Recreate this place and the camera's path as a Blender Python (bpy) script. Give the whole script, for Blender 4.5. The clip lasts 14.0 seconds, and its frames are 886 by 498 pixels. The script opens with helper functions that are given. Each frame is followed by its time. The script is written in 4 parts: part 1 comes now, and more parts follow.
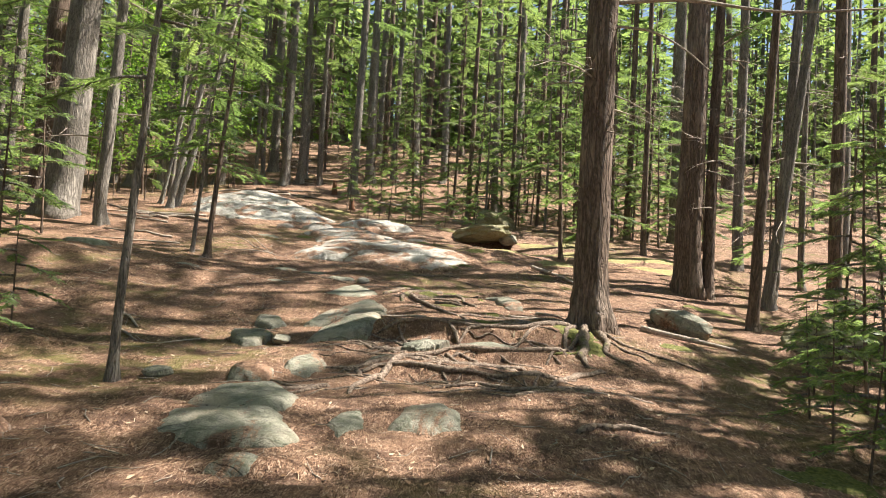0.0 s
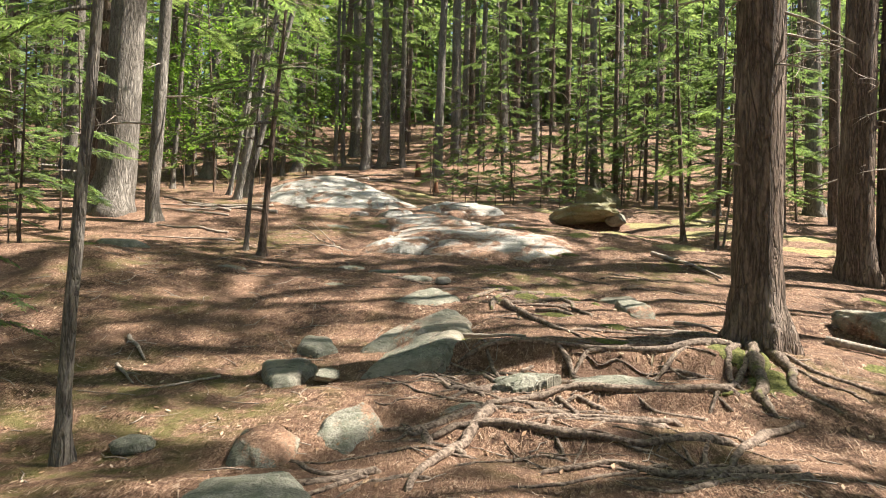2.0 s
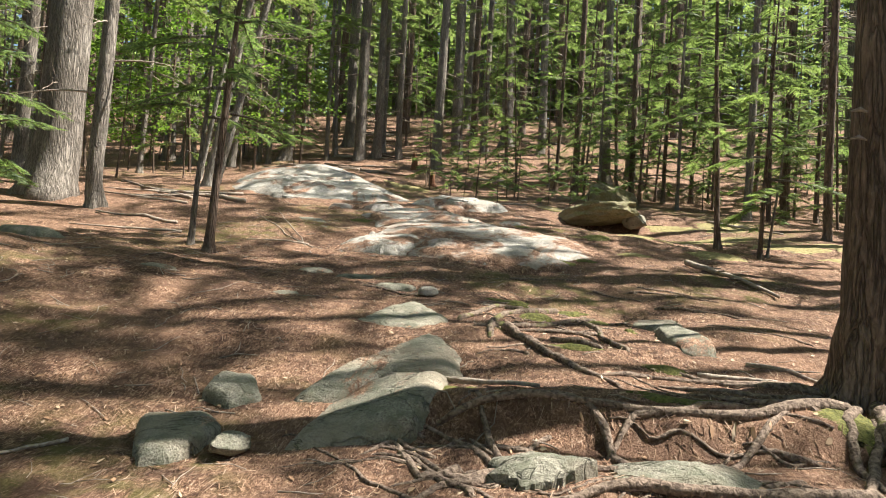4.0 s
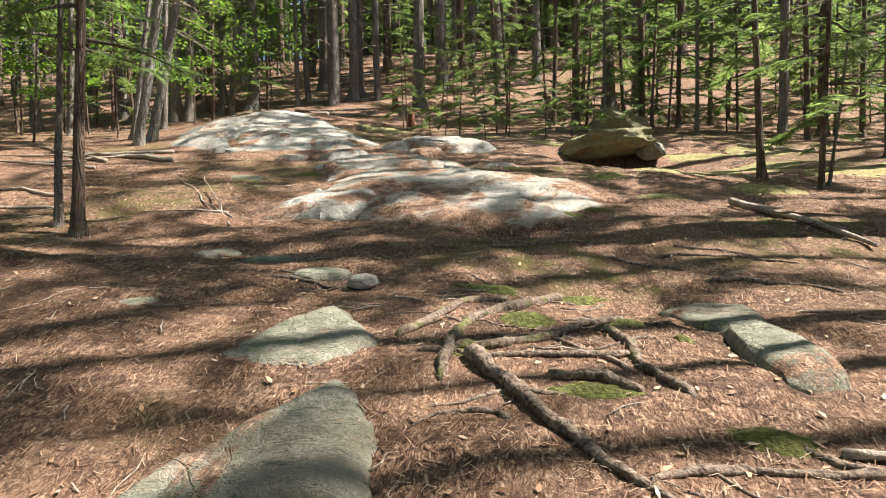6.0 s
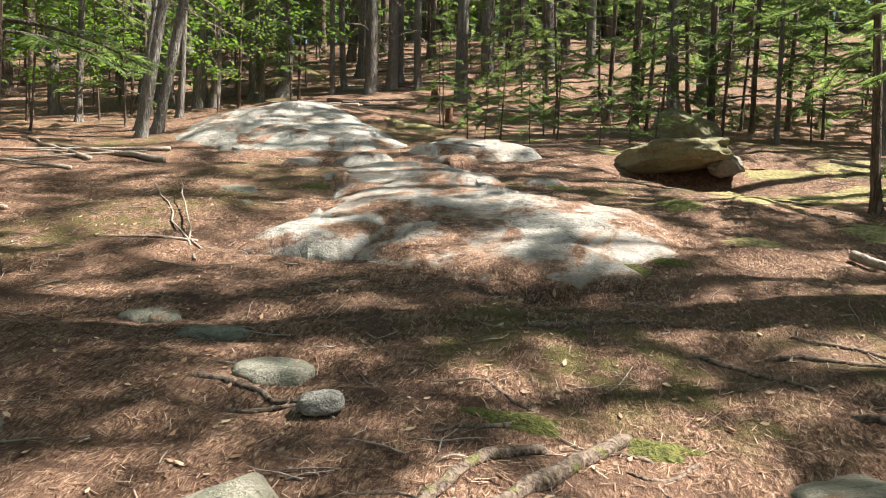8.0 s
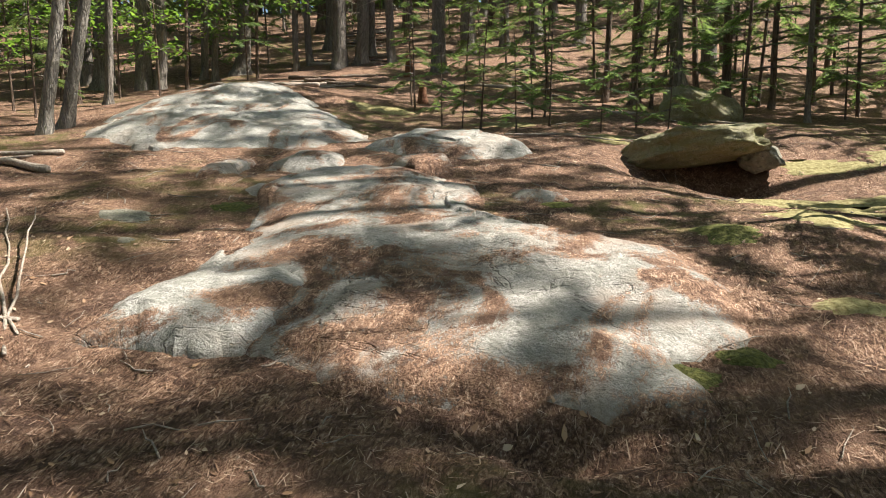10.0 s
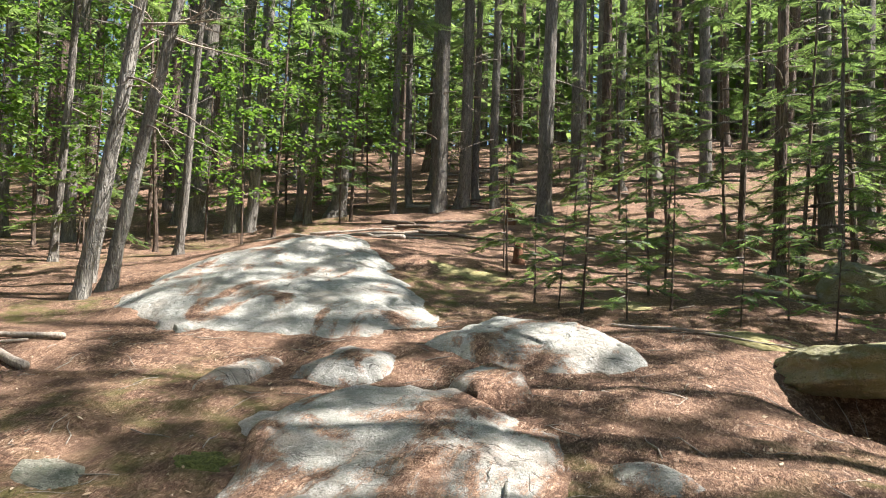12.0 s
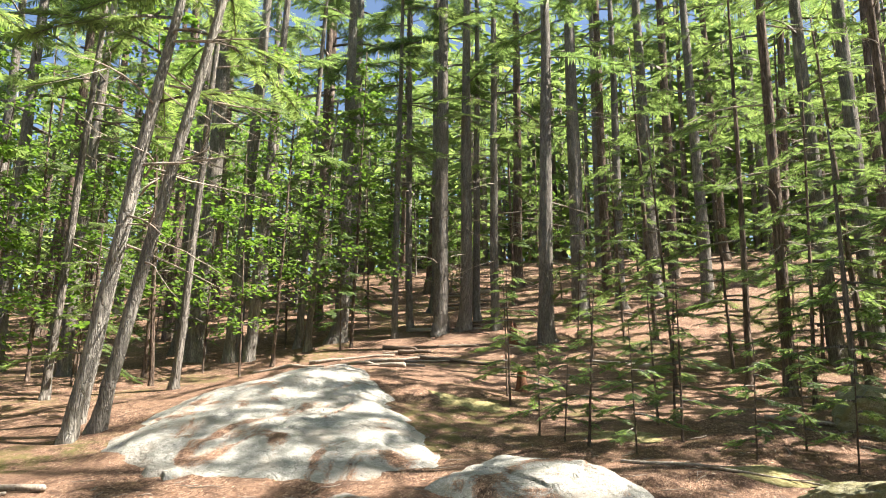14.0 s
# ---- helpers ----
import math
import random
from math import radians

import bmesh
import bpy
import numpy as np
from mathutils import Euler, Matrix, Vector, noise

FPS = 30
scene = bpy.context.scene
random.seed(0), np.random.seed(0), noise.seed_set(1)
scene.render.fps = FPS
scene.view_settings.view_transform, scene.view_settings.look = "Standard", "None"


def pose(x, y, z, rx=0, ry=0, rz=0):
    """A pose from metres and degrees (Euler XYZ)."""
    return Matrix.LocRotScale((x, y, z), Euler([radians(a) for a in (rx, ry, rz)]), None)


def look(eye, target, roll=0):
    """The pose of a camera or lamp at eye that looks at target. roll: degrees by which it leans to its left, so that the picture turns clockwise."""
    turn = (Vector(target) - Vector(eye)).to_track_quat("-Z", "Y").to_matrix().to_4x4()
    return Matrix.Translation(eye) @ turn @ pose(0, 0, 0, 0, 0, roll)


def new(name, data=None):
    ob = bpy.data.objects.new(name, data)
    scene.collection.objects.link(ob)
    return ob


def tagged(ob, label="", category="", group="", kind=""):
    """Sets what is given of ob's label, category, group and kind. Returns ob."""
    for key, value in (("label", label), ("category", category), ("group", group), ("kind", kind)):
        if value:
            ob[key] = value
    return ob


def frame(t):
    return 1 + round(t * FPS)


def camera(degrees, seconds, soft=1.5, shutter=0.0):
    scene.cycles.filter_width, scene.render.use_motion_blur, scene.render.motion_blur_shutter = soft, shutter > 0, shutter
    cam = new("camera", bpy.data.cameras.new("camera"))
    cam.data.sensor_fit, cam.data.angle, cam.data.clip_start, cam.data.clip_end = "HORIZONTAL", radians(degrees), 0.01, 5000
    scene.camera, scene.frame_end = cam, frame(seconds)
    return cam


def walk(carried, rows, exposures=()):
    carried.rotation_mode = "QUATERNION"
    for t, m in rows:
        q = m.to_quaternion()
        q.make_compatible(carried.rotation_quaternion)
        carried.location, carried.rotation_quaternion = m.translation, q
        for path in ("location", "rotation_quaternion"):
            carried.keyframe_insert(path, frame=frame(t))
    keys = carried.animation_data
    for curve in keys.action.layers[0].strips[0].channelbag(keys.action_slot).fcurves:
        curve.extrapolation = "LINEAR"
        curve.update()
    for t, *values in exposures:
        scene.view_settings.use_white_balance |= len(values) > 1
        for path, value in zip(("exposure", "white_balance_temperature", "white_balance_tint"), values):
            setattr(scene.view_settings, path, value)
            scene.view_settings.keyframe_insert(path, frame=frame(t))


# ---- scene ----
cam = camera(62.5, 14.0, soft=1.0)
METRES, EYE, TILT, LEAN, TURN = 15.0, 1.5, 3.0, -3.2, 0.0
ROWS = [
    (0.0, 0.0, 0.0, 0.0, -0.0, 0.0, 0.0),
    (0.5, -0.001, 0.0378, 0.0007, 2.89, -2.01, 4.12),
    (1.0, -0.0065, 0.0853, 0.002, 2.1, -2.33, 3.29),
    (1.5, -0.0037, 0.1356, 0.0037, 3.16, -1.53, -0.26),
    (2.0, -0.0063, 0.1764, 0.0091, 7.21, -1.39, 2.15),
    (2.5, -0.0167, 0.2157, 0.0114, 8.35, -0.32, 3.18),
    (3.0, -0.0188, 0.2511, 0.0086, 7.23, -3.88, 3.23),
    (3.5, -0.015, 0.2896, 0.0102, 7.0, -4.29, 2.54),
    (4.0, -0.0157, 0.3304, 0.0073, 7.27, -1.49, 0.5),
    (6.5, -0.0052, 0.5503, 0.0192, 7.49, -7.6, 5.14),
    (7.0, -0.0049, 0.5792, 0.0303, 7.78, -8.65, 4.08),
    (7.5, -0.0006, 0.6129, 0.037, 10.22, -6.91, 3.51),
    (8.0, -0.0109, 0.6432, 0.0349, 11.09, -6.8, 2.66),
    (10.5, -0.0221, 0.8385, 0.0634, 9.93, -9.45, 4.11),
    (11.0, -0.0242, 0.8778, 0.0693, 12.0, -8.42, 4.76),
    (11.5, -0.0293, 0.9145, 0.0852, 15.65, -5.23, 3.03),
    (12.0, -0.0274, 0.9512, 0.1021, 18.95, 1.03, 2.1),
    (12.5, -0.0294, 0.963, 0.1108, 19.92, 4.41, 1.72),
    (13.0, -0.0307, 0.9659, 0.1143, 19.74, 8.71, 0.13),
    (13.5, -0.0268, 0.9623, 0.1141, 20.4, 10.47, 3.43),
    (14.0, -0.0254, 0.9608, 0.114, 19.36, 10.24, 3.44),
]
EXPOSURE = 1.85
LIGHTER = [(0.0, -0.1, 6550.0), (2.0, -0.12, 6550.0), (4.0, -0.25, 6500.0), (8.0, -0.22, 6400.0), (10.3, -0.5, 6400.0), (11.5, -0.5, 6350.0), (12.0, -0.1, 6050.0), (12.6, 0.2, 6050.0), (13.2, 0.25, 6200.0), (14.0, 0.2, 6450.0)]     # the camera opens up as it tilts to the trees
walk(cam, [(t, pose(0, 0, EYE, TILT, LEAN, TURN) @ pose(METRES * x, METRES * y, METRES * z, 90 + pitch, roll, yaw)) for t, x, y, z, yaw, pitch, roll in ROWS], [(t, EXPOSURE + e, kelvin, 10.0) for t, e, kelvin in LIGHTER])

# ---- daylight ----
SUN_AZIMUTH, SUN_HEIGHT = 15.0, 54.0     # degrees from +x towards +y, and above the horizon
world = bpy.data.worlds.new("daylight")
scene.world = world
world.use_nodes = True
sky = world.node_tree.nodes.new("ShaderNodeTexSky")
sky.sky_type, sky.sun_disc = "NISHITA", False
sky.sun_elevation, sky.sun_rotation = radians(SUN_HEIGHT), radians(90 - SUN_AZIMUTH)
background = world.node_tree.nodes["Background"]
background.inputs["Strength"].default_value = 0.05
world.node_tree.links.new(sky.outputs[0], background.inputs["Color"])
sun = new("sun", bpy.data.lights.new("sun", "SUN"))
sun.data.energy, sun.data.angle, sun.data.color = 5.0, radians(0.53), (1.0, 0.94, 0.84)
ce, se, ca, sa = (f(radians(a)) for a in (SUN_HEIGHT, SUN_AZIMUTH) for f in (math.cos, math.sin))
sun.matrix_world = look((20 * ce * ca, 12 + 20 * ce * sa, 20 * se), (0, 12, 0))


# ---- materials ----
class Mat:
    """A node material put together step by step."""

    def __init__(self, name, rough=0.8):
        self.m = bpy.data.materials.new(name)
        self.m.use_nodes = True
        self.t = self.m.node_tree
        self.b = self.t.nodes["Principled BSDF"]
        self.b.inputs["Roughness"].default_value = rough
        self.b.inputs["Specular IOR Level"].default_value = 0.25
        self.co = self.t.nodes.new("ShaderNodeTexCoord").outputs["Object"]

    def node(self, kind, **inputs):
        n = self.t.nodes.new(kind)
        for k, v in inputs.items():
            self.set(n, k.replace("_", " "), v)
        return n

    def set(self, n, key, v):
        sock = n.inputs[int(key)] if key.isdigit() else n.inputs[key]
        if isinstance(v, bpy.types.NodeSocket):
            self.t.links.new(v, sock)
        else:
            sock.default_value = v

    def place(self, scale, stretch=(1, 1, 1)):
        n = self.node("ShaderNodeMapping", Vector=self.co)
        n.inputs["Scale"].default_value = [scale * s for s in stretch]
        return n.outputs[0]

    def grain(self, scale, detail=4.0, stretch=(1, 1, 1), warp=0.0, rough=0.55):
        n = self.node("ShaderNodeTexNoise", Vector=self.place(scale, stretch), Scale=1.0, Detail=detail, Distortion=warp)
        n.inputs["Roughness"].default_value = rough
        return n.outputs["Fac"]

    def cells(self, scale, stretch=(1, 1, 1), feature="DISTANCE_TO_EDGE"):
        n = self.node("ShaderNodeTexVoronoi", Vector=self.place(scale, stretch), Scale=1.0)
        n.feature = feature
        return n.outputs["Distance"]

    def ramp(self, fac, stops):
        n = self.node("ShaderNodeValToRGB", Fac=fac)
        el = n.color_ramp.elements
        while len(el) < len(stops):
            el.new(0.5)
        for e, (p, c) in zip(el, stops):
            e.position, e.color = p, ((c, c, c, 1) if isinstance(c, (int, float)) else (*c, 1))
        return n.outputs["Color"]

    def mix(self, fac, a, b, mode="MIX"):
        n = self.t.nodes.new("ShaderNodeMix")
        n.data_type, n.blend_type = "RGBA", mode
        for key, v in ((0, fac), (6, a), (7, b)):
            if isinstance(v, bpy.types.NodeSocket):
                self.t.links.new(v, n.inputs[key])
            else:
                n.inputs[key].default_value = v if key == 0 else (*v, 1)
        return n.outputs[2]

    def maths(self, op, a, b=0.0):
        n = self.t.nodes.new("ShaderNodeMath")
        n.operation = op
        self.set(n, "0", a), self.set(n, "1", b)
        return n.outputs[0]

    def relief(self, height, strength, distance):
        n = self.node("ShaderNodeBump", Height=height, Strength=strength, Distance=distance)
        self.set(self.b, "Normal", n.outputs[0])

    def colour(self, c):
        self.set(self.b, "Base Color", c)
        return self

    def random(self):
        return self.t.nodes.new("ShaderNodeObjectInfo").outputs["Random"]

    def island(self):
        return self.t.nodes.new("ShaderNodeNewGeometry").outputs["Random Per Island"]


def litter_colour(m):
    fine = m.grain(42, 6, (1, 0.3, 1), 1.4, 0.7)
    mid = m.grain(8, 6, warp=0.8, rough=0.65)
    broad = m.grain(0.9, 4)
    c = m.ramp(fine, [(0.34, (0.035, 0.018, 0.012)), (0.47, (0.175, 0.096, 0.06)), (0.57, (0.36, 0.22, 0.145)), (0.68, (0.66, 0.50, 0.38))])
    c = m.mix(m.ramp(mid, [(0.48, 0.0), (0.62, 0.8)]), c, (0.06, 0.03, 0.02))
    c = m.mix(m.ramp(m.grain(2.6, 5, (0.6, 1.3, 1), 0.8), [(0.53, 0.0), (0.66, 0.7)]), c, (0.085, 0.048, 0.034))
    c = m.mix(m.ramp(broad, [(0.45, 0.0), (0.68, 0.45)]), c, (0.34, 0.20, 0.13))
    return c, fine, mid


def make_litter():
    m = Mat("needle_litter", 0.9)
    c, fine, mid = litter_colour(m)
    mossy = m.maths("MULTIPLY", m.ramp(m.grain(0.35, 3), [(0.53, 0.0), (0.63, 1.0)]), m.ramp(m.grain(4.5, 4), [(0.42, 0.0), (0.6, 0.8)]))
    c = m.mix(mossy, c, (0.13, 0.12, 0.035))
    m.colour(c)
    m.relief(m.maths("ADD", m.maths("MULTIPLY", fine, 0.6), mid), 1.0, 0.06)
    return m.m


def make_stone(name, tone, lichen, warm, drift=0.0, seams=0.0):
    """Weathered stone with crystals, lichen, stains and pits; drift: how much of it needles have covered."""
    m = Mat(name, 0.82)
    fine, mid, broad = m.grain(75, 5, rough=0.7), m.grain(9, 6, warp=0.5, rough=0.65), m.grain(1.6, 4)
    c = m.ramp(fine, [(0.32, tuple(v * 0.4 for v in tone)), (0.5, tone), (0.68, tuple(min(v * 1.45, 0.8) for v in tone))])
    c = m.mix(m.ramp(mid, [(0.42, 0.0), (0.58, 0.8)]), c, lichen)
    c = m.mix(m.ramp(broad, [(0.5, 0.0), (0.66, 0.6)]), c, warm)
    pits = m.ramp(m.cells(11, (1, 2.2, 1), "F1"), [(0.06, 0.15), (0.17, 1.0)])
    spots = m.mix(m.ramp(m.grain(3.1, 3), [(0.45, 0.0), (0.6, 1.0)]), (1, 1, 1), pits)
    c = m.mix(0.8, c, spots, "MULTIPLY")
    seam = m.ramp(m.maths("ABSOLUTE", m.maths("SUBTRACT", m.grain(1.1, 5, (1, 1.6, 1), 0.9), 0.5)), [(0.0, 0.2), (0.004, 0.6), (0.011, 1.0)])
    seam = m.mix(m.maths("MULTIPLY", m.ramp(m.grain(0.7, 2), [(0.48, 0.0), (0.56, 1.0)]), seams), (1, 1, 1), seam)
    c = m.mix(0.85, c, seam, "MULTIPLY")
    dashes = m.ramp(m.grain(26, 3, (0.30, 1.5, 1), 0.5), [(0.30, 0.3), (0.39, 1.0)])
    c = m.mix(0.7, c, dashes, "MULTIPLY")
    if drift:
        needles, nf, nm = litter_colour(m)
        where = m.maths("ADD", m.grain(1.15, 6, (1.0, 0.7, 1), 1.0, 0.62), m.maths("MULTIPLY", m.maths("SUBTRACT", nf, 0.5), 0.28))
        c = m.mix(m.ramp(where, [(0.61 - drift, 0.0), (0.67 - drift, 1.0)]), c, needles)
    m.colour(c)
    m.relief(m.maths("ADD", m.maths("MULTIPLY", fine, 0.45), m.maths("ADD", m.maths("MULTIPLY", mid, 1.5), m.maths("ADD", m.maths("MULTIPLY", spots, 0.4), seam))), 0.9, 0.035)
    return m.m


def make_bark(name, dark, light, pale, scale=1.0, run=0.13):
    """Bark with long furrows between ridges."""
    m = Mat(name, 0.92)
    wave = m.grain(15 * scale, 3, (1, 1, run), 0.7)
    furrow = m.ramp(m.maths("ABSOLUTE", m.maths("SUBTRACT", wave, 0.5)), [(0.0, 0.0), (0.035, 0.45), (0.12, 1.0)])
    rough = m.grain(46 * scale, 5, (1, 1, 0.3), 0.8)
    broad = m.grain(2.2, 4, (1, 1, 0.4))
    c = m.mix(m.ramp(rough, [(0.3, 0.0), (0.7, 1.0)]), dark, light)
    c = m.mix(m.ramp(broad, [(0.5, 0.0), (0.72, 0.7)]), c, pale)
    c = m.mix(0.75, c, m.ramp(furrow, [(0.0, 0.3), (1.0, 1.0)]), "MULTIPLY")
    m.colour(c)
    m.relief(m.maths("ADD", furrow, m.maths("MULTIPLY", rough, 0.5)), 1.0, 0.028 / scale)
    return m.m


def make_leaf(name, dark, light, glow):
    """Leaves that let part of the light through."""
    m = Mat(name, 0.5)
    c = m.ramp(m.island(), [(0.0, dark), (0.6, light), (1.0, tuple(min(1, v * 1.5) for v in light))])
    c = m.mix(m.ramp(m.grain(0.8, 3), [(0.35, 0.0), (0.65, 0.6)]), c, dark)
    tint = m.mix(0.28, c, m.mix(m.random(), (0.5, 0.75, 0.4), (1.3, 1.2, 0.7)), "MULTIPLY")
    m.colour(tint)
    thin = m.node("ShaderNodeBsdfTranslucent", Color=m.mix(1.0, tint, glow, "MULTIPLY"))
    both = m.node("ShaderNodeMixShader", Fac=0.52)
    m.t.links.new(m.b.outputs[0], both.inputs[1])
    m.t.links.new(thin.outputs[0], both.inputs[2])
    m.t.links.new(both.outputs[0], m.t.nodes["Material Output"].inputs["Surface"])
    return m.m


def make_plain(name, a, b, scale, rough=0.85, stretch=(1, 1, 1)):
    m = Mat(name, rough)
    g = m.grain(scale, 5, stretch, 0.4)
    m.colour(m.mix(m.ramp(g, [(0.35, 0.0), (0.65, 1.0)]), a, b))
    m.relief(g, 1.0, 0.025)
    return m.m


def make_scatter(name, stops, rough=0.8):
    m = Mat(name, rough)
    m.colour(m.ramp(m.island(), stops))
    return m.m


LITTER = make_litter()
GRANITE = make_stone("pale_granite", (0.39, 0.365, 0.33), (0.25, 0.24, 0.205), (0.39, 0.30, 0.24), 0.115, 0.75)
CLEANGRANITE = make_stone("worn_granite", (0.41, 0.39, 0.355), (0.26, 0.255, 0.22), (0.38, 0.32, 0.265), 0.06, 0.75)
GREENSTONE = make_stone("lichened_stone", (0.27, 0.255, 0.205), (0.14, 0.145, 0.105), (0.33, 0.275, 0.21), 0.035, 0.7)
MOSSSTONE = make_stone("mossy_stone", (0.27, 0.25, 0.16), (0.19, 0.175, 0.075), (0.30, 0.25, 0.16))
HEMLOCK = make_bark("hemlock_bark", (0.12, 0.082, 0.06), (0.27, 0.195, 0.15), (0.42, 0.34, 0.28))
GREYBARK = make_bark("grey_bark", (0.145, 0.125, 0.108), (0.33, 0.29, 0.245), (0.50, 0.455, 0.40), 1.5)
# pale grey bark, its colour raised further for sunlight on the slanting trees
LITBARK = make_bark("sunlit_pale_bark", (0.20, 0.18, 0.155), (0.44, 0.40, 0.345), (0.60, 0.56, 0.50), 1.5)
ROOTBARK = make_plain("root_bark", (0.075, 0.052, 0.040), (0.29, 0.22, 0.17), 34, 0.88)
def make_mossy_bark():
    """Root bark with ragged moss on it."""
    m = Mat("mossy_root_bark", 0.92)
    g = m.grain(34, 5, warp=0.4)
    c = m.mix(m.ramp(g, [(0.35, 0.0), (0.65, 1.0)]), (0.075, 0.052, 0.040), (0.26, 0.20, 0.155))
    green = m.mix(m.grain(60, 3), (0.06, 0.065, 0.018), (0.17, 0.17, 0.05))
    m.colour(m.mix(m.ramp(m.grain(7, 5, rough=0.7), [(0.53, 0.0), (0.63, 0.85)]), c, green))
    m.relief(g, 1.0, 0.025)
    return m.m


MOSSBARK = make_mossy_bark()
DEADWOOD = make_plain("dead_wood", (0.24, 0.19, 0.15), (0.42, 0.36, 0.30), 30, 0.85)
NEEDLE = make_leaf("hemlock_needles", (0.07, 0.10, 0.055), (0.165, 0.21, 0.105), (1.85, 1.95, 1.15))
BROADLEAF = make_leaf("broad_leaves", (0.06, 0.11, 0.032), (0.135, 0.205, 0.058), (1.8, 1.9, 0.95))
MOSS = make_plain("moss", (0.06, 0.065, 0.018), (0.17, 0.165, 0.05), 38, 0.95)
PALEMOSS = make_plain("pale_moss", (0.16, 0.13, 0.05), (0.33, 0.29, 0.14), 22, 0.95)
FALLEN = make_scatter("fallen_needles", [(0.0, (0.09, 0.048, 0.03)), (0.45, (0.22, 0.125, 0.078)), (0.8, (0.38, 0.25, 0.17)), (1.0, (0.5, 0.38, 0.28))])
DRYLEAF = make_scatter("dry_leaves", [(0.0, (0.20, 0.11, 0.06)), (0.5, (0.36, 0.22, 0.13)), (1.0, (0.52, 0.40, 0.28))], 0.6)
CHARCOAL = make_plain("rotten_wood", (0.10, 0.045, 0.025), (0.24, 0.11, 0.06), 26)

# ---- the lie of the land ----
def lattice(ix, iy, seed):
    n = (ix * 374761393 + iy * 668265263 + seed * 974634777) & 0xFFFFFFFF
    n = ((n ^ (n >> 13)) * 1274126177) & 0xFFFFFFFF
    return ((n ^ (n >> 16)) & 0xFFFF) / 65535.0


def noise2(x, y, seed=0):
    """Smooth value noise, 0 to 1, for arrays."""
    x, y = np.asarray(x, float), np.asarray(y, float)
    fx, fy = np.floor(x), np.floor(y)
    ix, iy, u, v = fx.astype(np.int64), fy.astype(np.int64), x - fx, y - fy
    u, v = u * u * (3 - 2 * u), v * v * (3 - 2 * v)
    a, b = lattice(ix, iy, seed), lattice(ix + 1, iy, seed)
    c, d = lattice(ix, iy + 1, seed), lattice(ix + 1, iy + 1, seed)
    return (a * (1 - u) + b * u) * (1 - v) + (c * (1 - u) + d * u) * v


def fbm(x, y, seed=0, octaves=4):
    total, gain, size = 0.0, 0.5, 1.0
    for k in range(octaves):
        total = total + gain * (noise2(x * size + 17.3 * k, y * size - 9.1 * k, seed + k) - 0.5)
        gain, size = gain * 0.5, size * 2.03
    return total


def bump(x, y, cx, cy, rx, ry, turn=0.0):
    c, s = math.cos(math.radians(turn)), math.sin(math.radians(turn))
    u, v = (x - cx) * c + (y - cy) * s, -(x - cx) * s + (y - cy) * c
    return np.exp(-((u / rx) ** 2 + (v / ry) ** 2))


PROFILE_Y = [-60, -20, 0, 4, 6.5, 8, 9.5, 11, 12.5, 14, 15.5, 17, 19, 21, 23, 25, 29, 35, 45, 60, 100, 200]
PROFILE_Z = [-5, -1.8, 0, 0.2, 0.45, 0.6, 0.85, 1.2, 1.45, 1.65, 1.93, 2.3, 2.72, 3.05, 3.42, 3.72, 4.3, 5.9, 9.2, 13, 21, 32]


def land(x, y):
    """The broad height of the forest floor."""
    x, y = np.asarray(x, float), np.asarray(y, float)
    z = (np.interp(y, PROFILE_Y, PROFILE_Z) + np.interp(y - 0.5, PROFILE_Y, PROFILE_Z) + np.interp(y + 0.5, PROFILE_Y, PROFILE_Z)) / 3
    near = np.clip(1 - np.abs(y - 12) / 30, 0, 1)
    z = z - 0.11 * np.clip(x - 1.5, 0, 9) * near                      # falls away on the east side
    z = z + 0.06 * np.clip(-x - 3.5, 0, 10) * near                    # rises gently on the west
    z = z - 0.38 * bump(x, y, 2.0, 20.8, 2.2, 2.4)                    # hollow behind the slab
    z = z + 0.55 * bump(x, y, -6.8, 26.5, 2.6, 3.2)                   # hump under the upper slab
    z = z + 0.10 * bump(x, y, -0.1, 9.5, 1.2, 0.9)                    # bank held by the roots
    z = z - 0.14 * bump(x, y, 0.8, 12.8, 1.0, 1.0)
    z = z + 0.25 * bump(x, y, -6.5, 12.5, 2.5, 2.5)
    z = z - 0.42 * bump(x, y, 1.1, 21.2, 0.7, 0.5)                # hole under the boulder
    z = z + 0.10 * bump(x, y, 2.0, 9.9, 0.9, 0.9)                     # foot of the big tree
    z = z - 0.12 * bump(x, y, -3.5, 15.3, 0.28, 0.18) - 0.14 * bump(x, y, -0.55, 14.85, 0.45, 0.14)      # hollows under the slab's lip
    for line, west, east, rise in ((9.42, -1.0, 1.75, 0.10), (8.62, 0.0, 1.5, 0.07), (7.65, -0.7, 1.2, 0.05)):     # small banks held by roots
        away = y - line - 0.22 * fbm(x / 0.5, line, 71, 3)
        z = z + rise * np.tanh(away / 0.05) * np.exp(-((away / 0.5) ** 2)) / (1 + np.exp(-(x - west) / 0.08)) / (1 + np.exp((x - east) / 0.08))
    z = z + 0.9 * fbm(x / 16, y / 16, 5, 2) * np.clip((np.hypot(x, y - 12) - 12) / 15, 0, 1)
    return z


def ground_h(x, y):
    x, y = np.asarray(x, float), np.asarray(y, float)
    z = land(x, y) + 0.20 * fbm(x / 1.6, y / 1.0, 11, 4) + 0.09 * fbm(x / 0.34, y / 0.20, 23, 4)
    return z


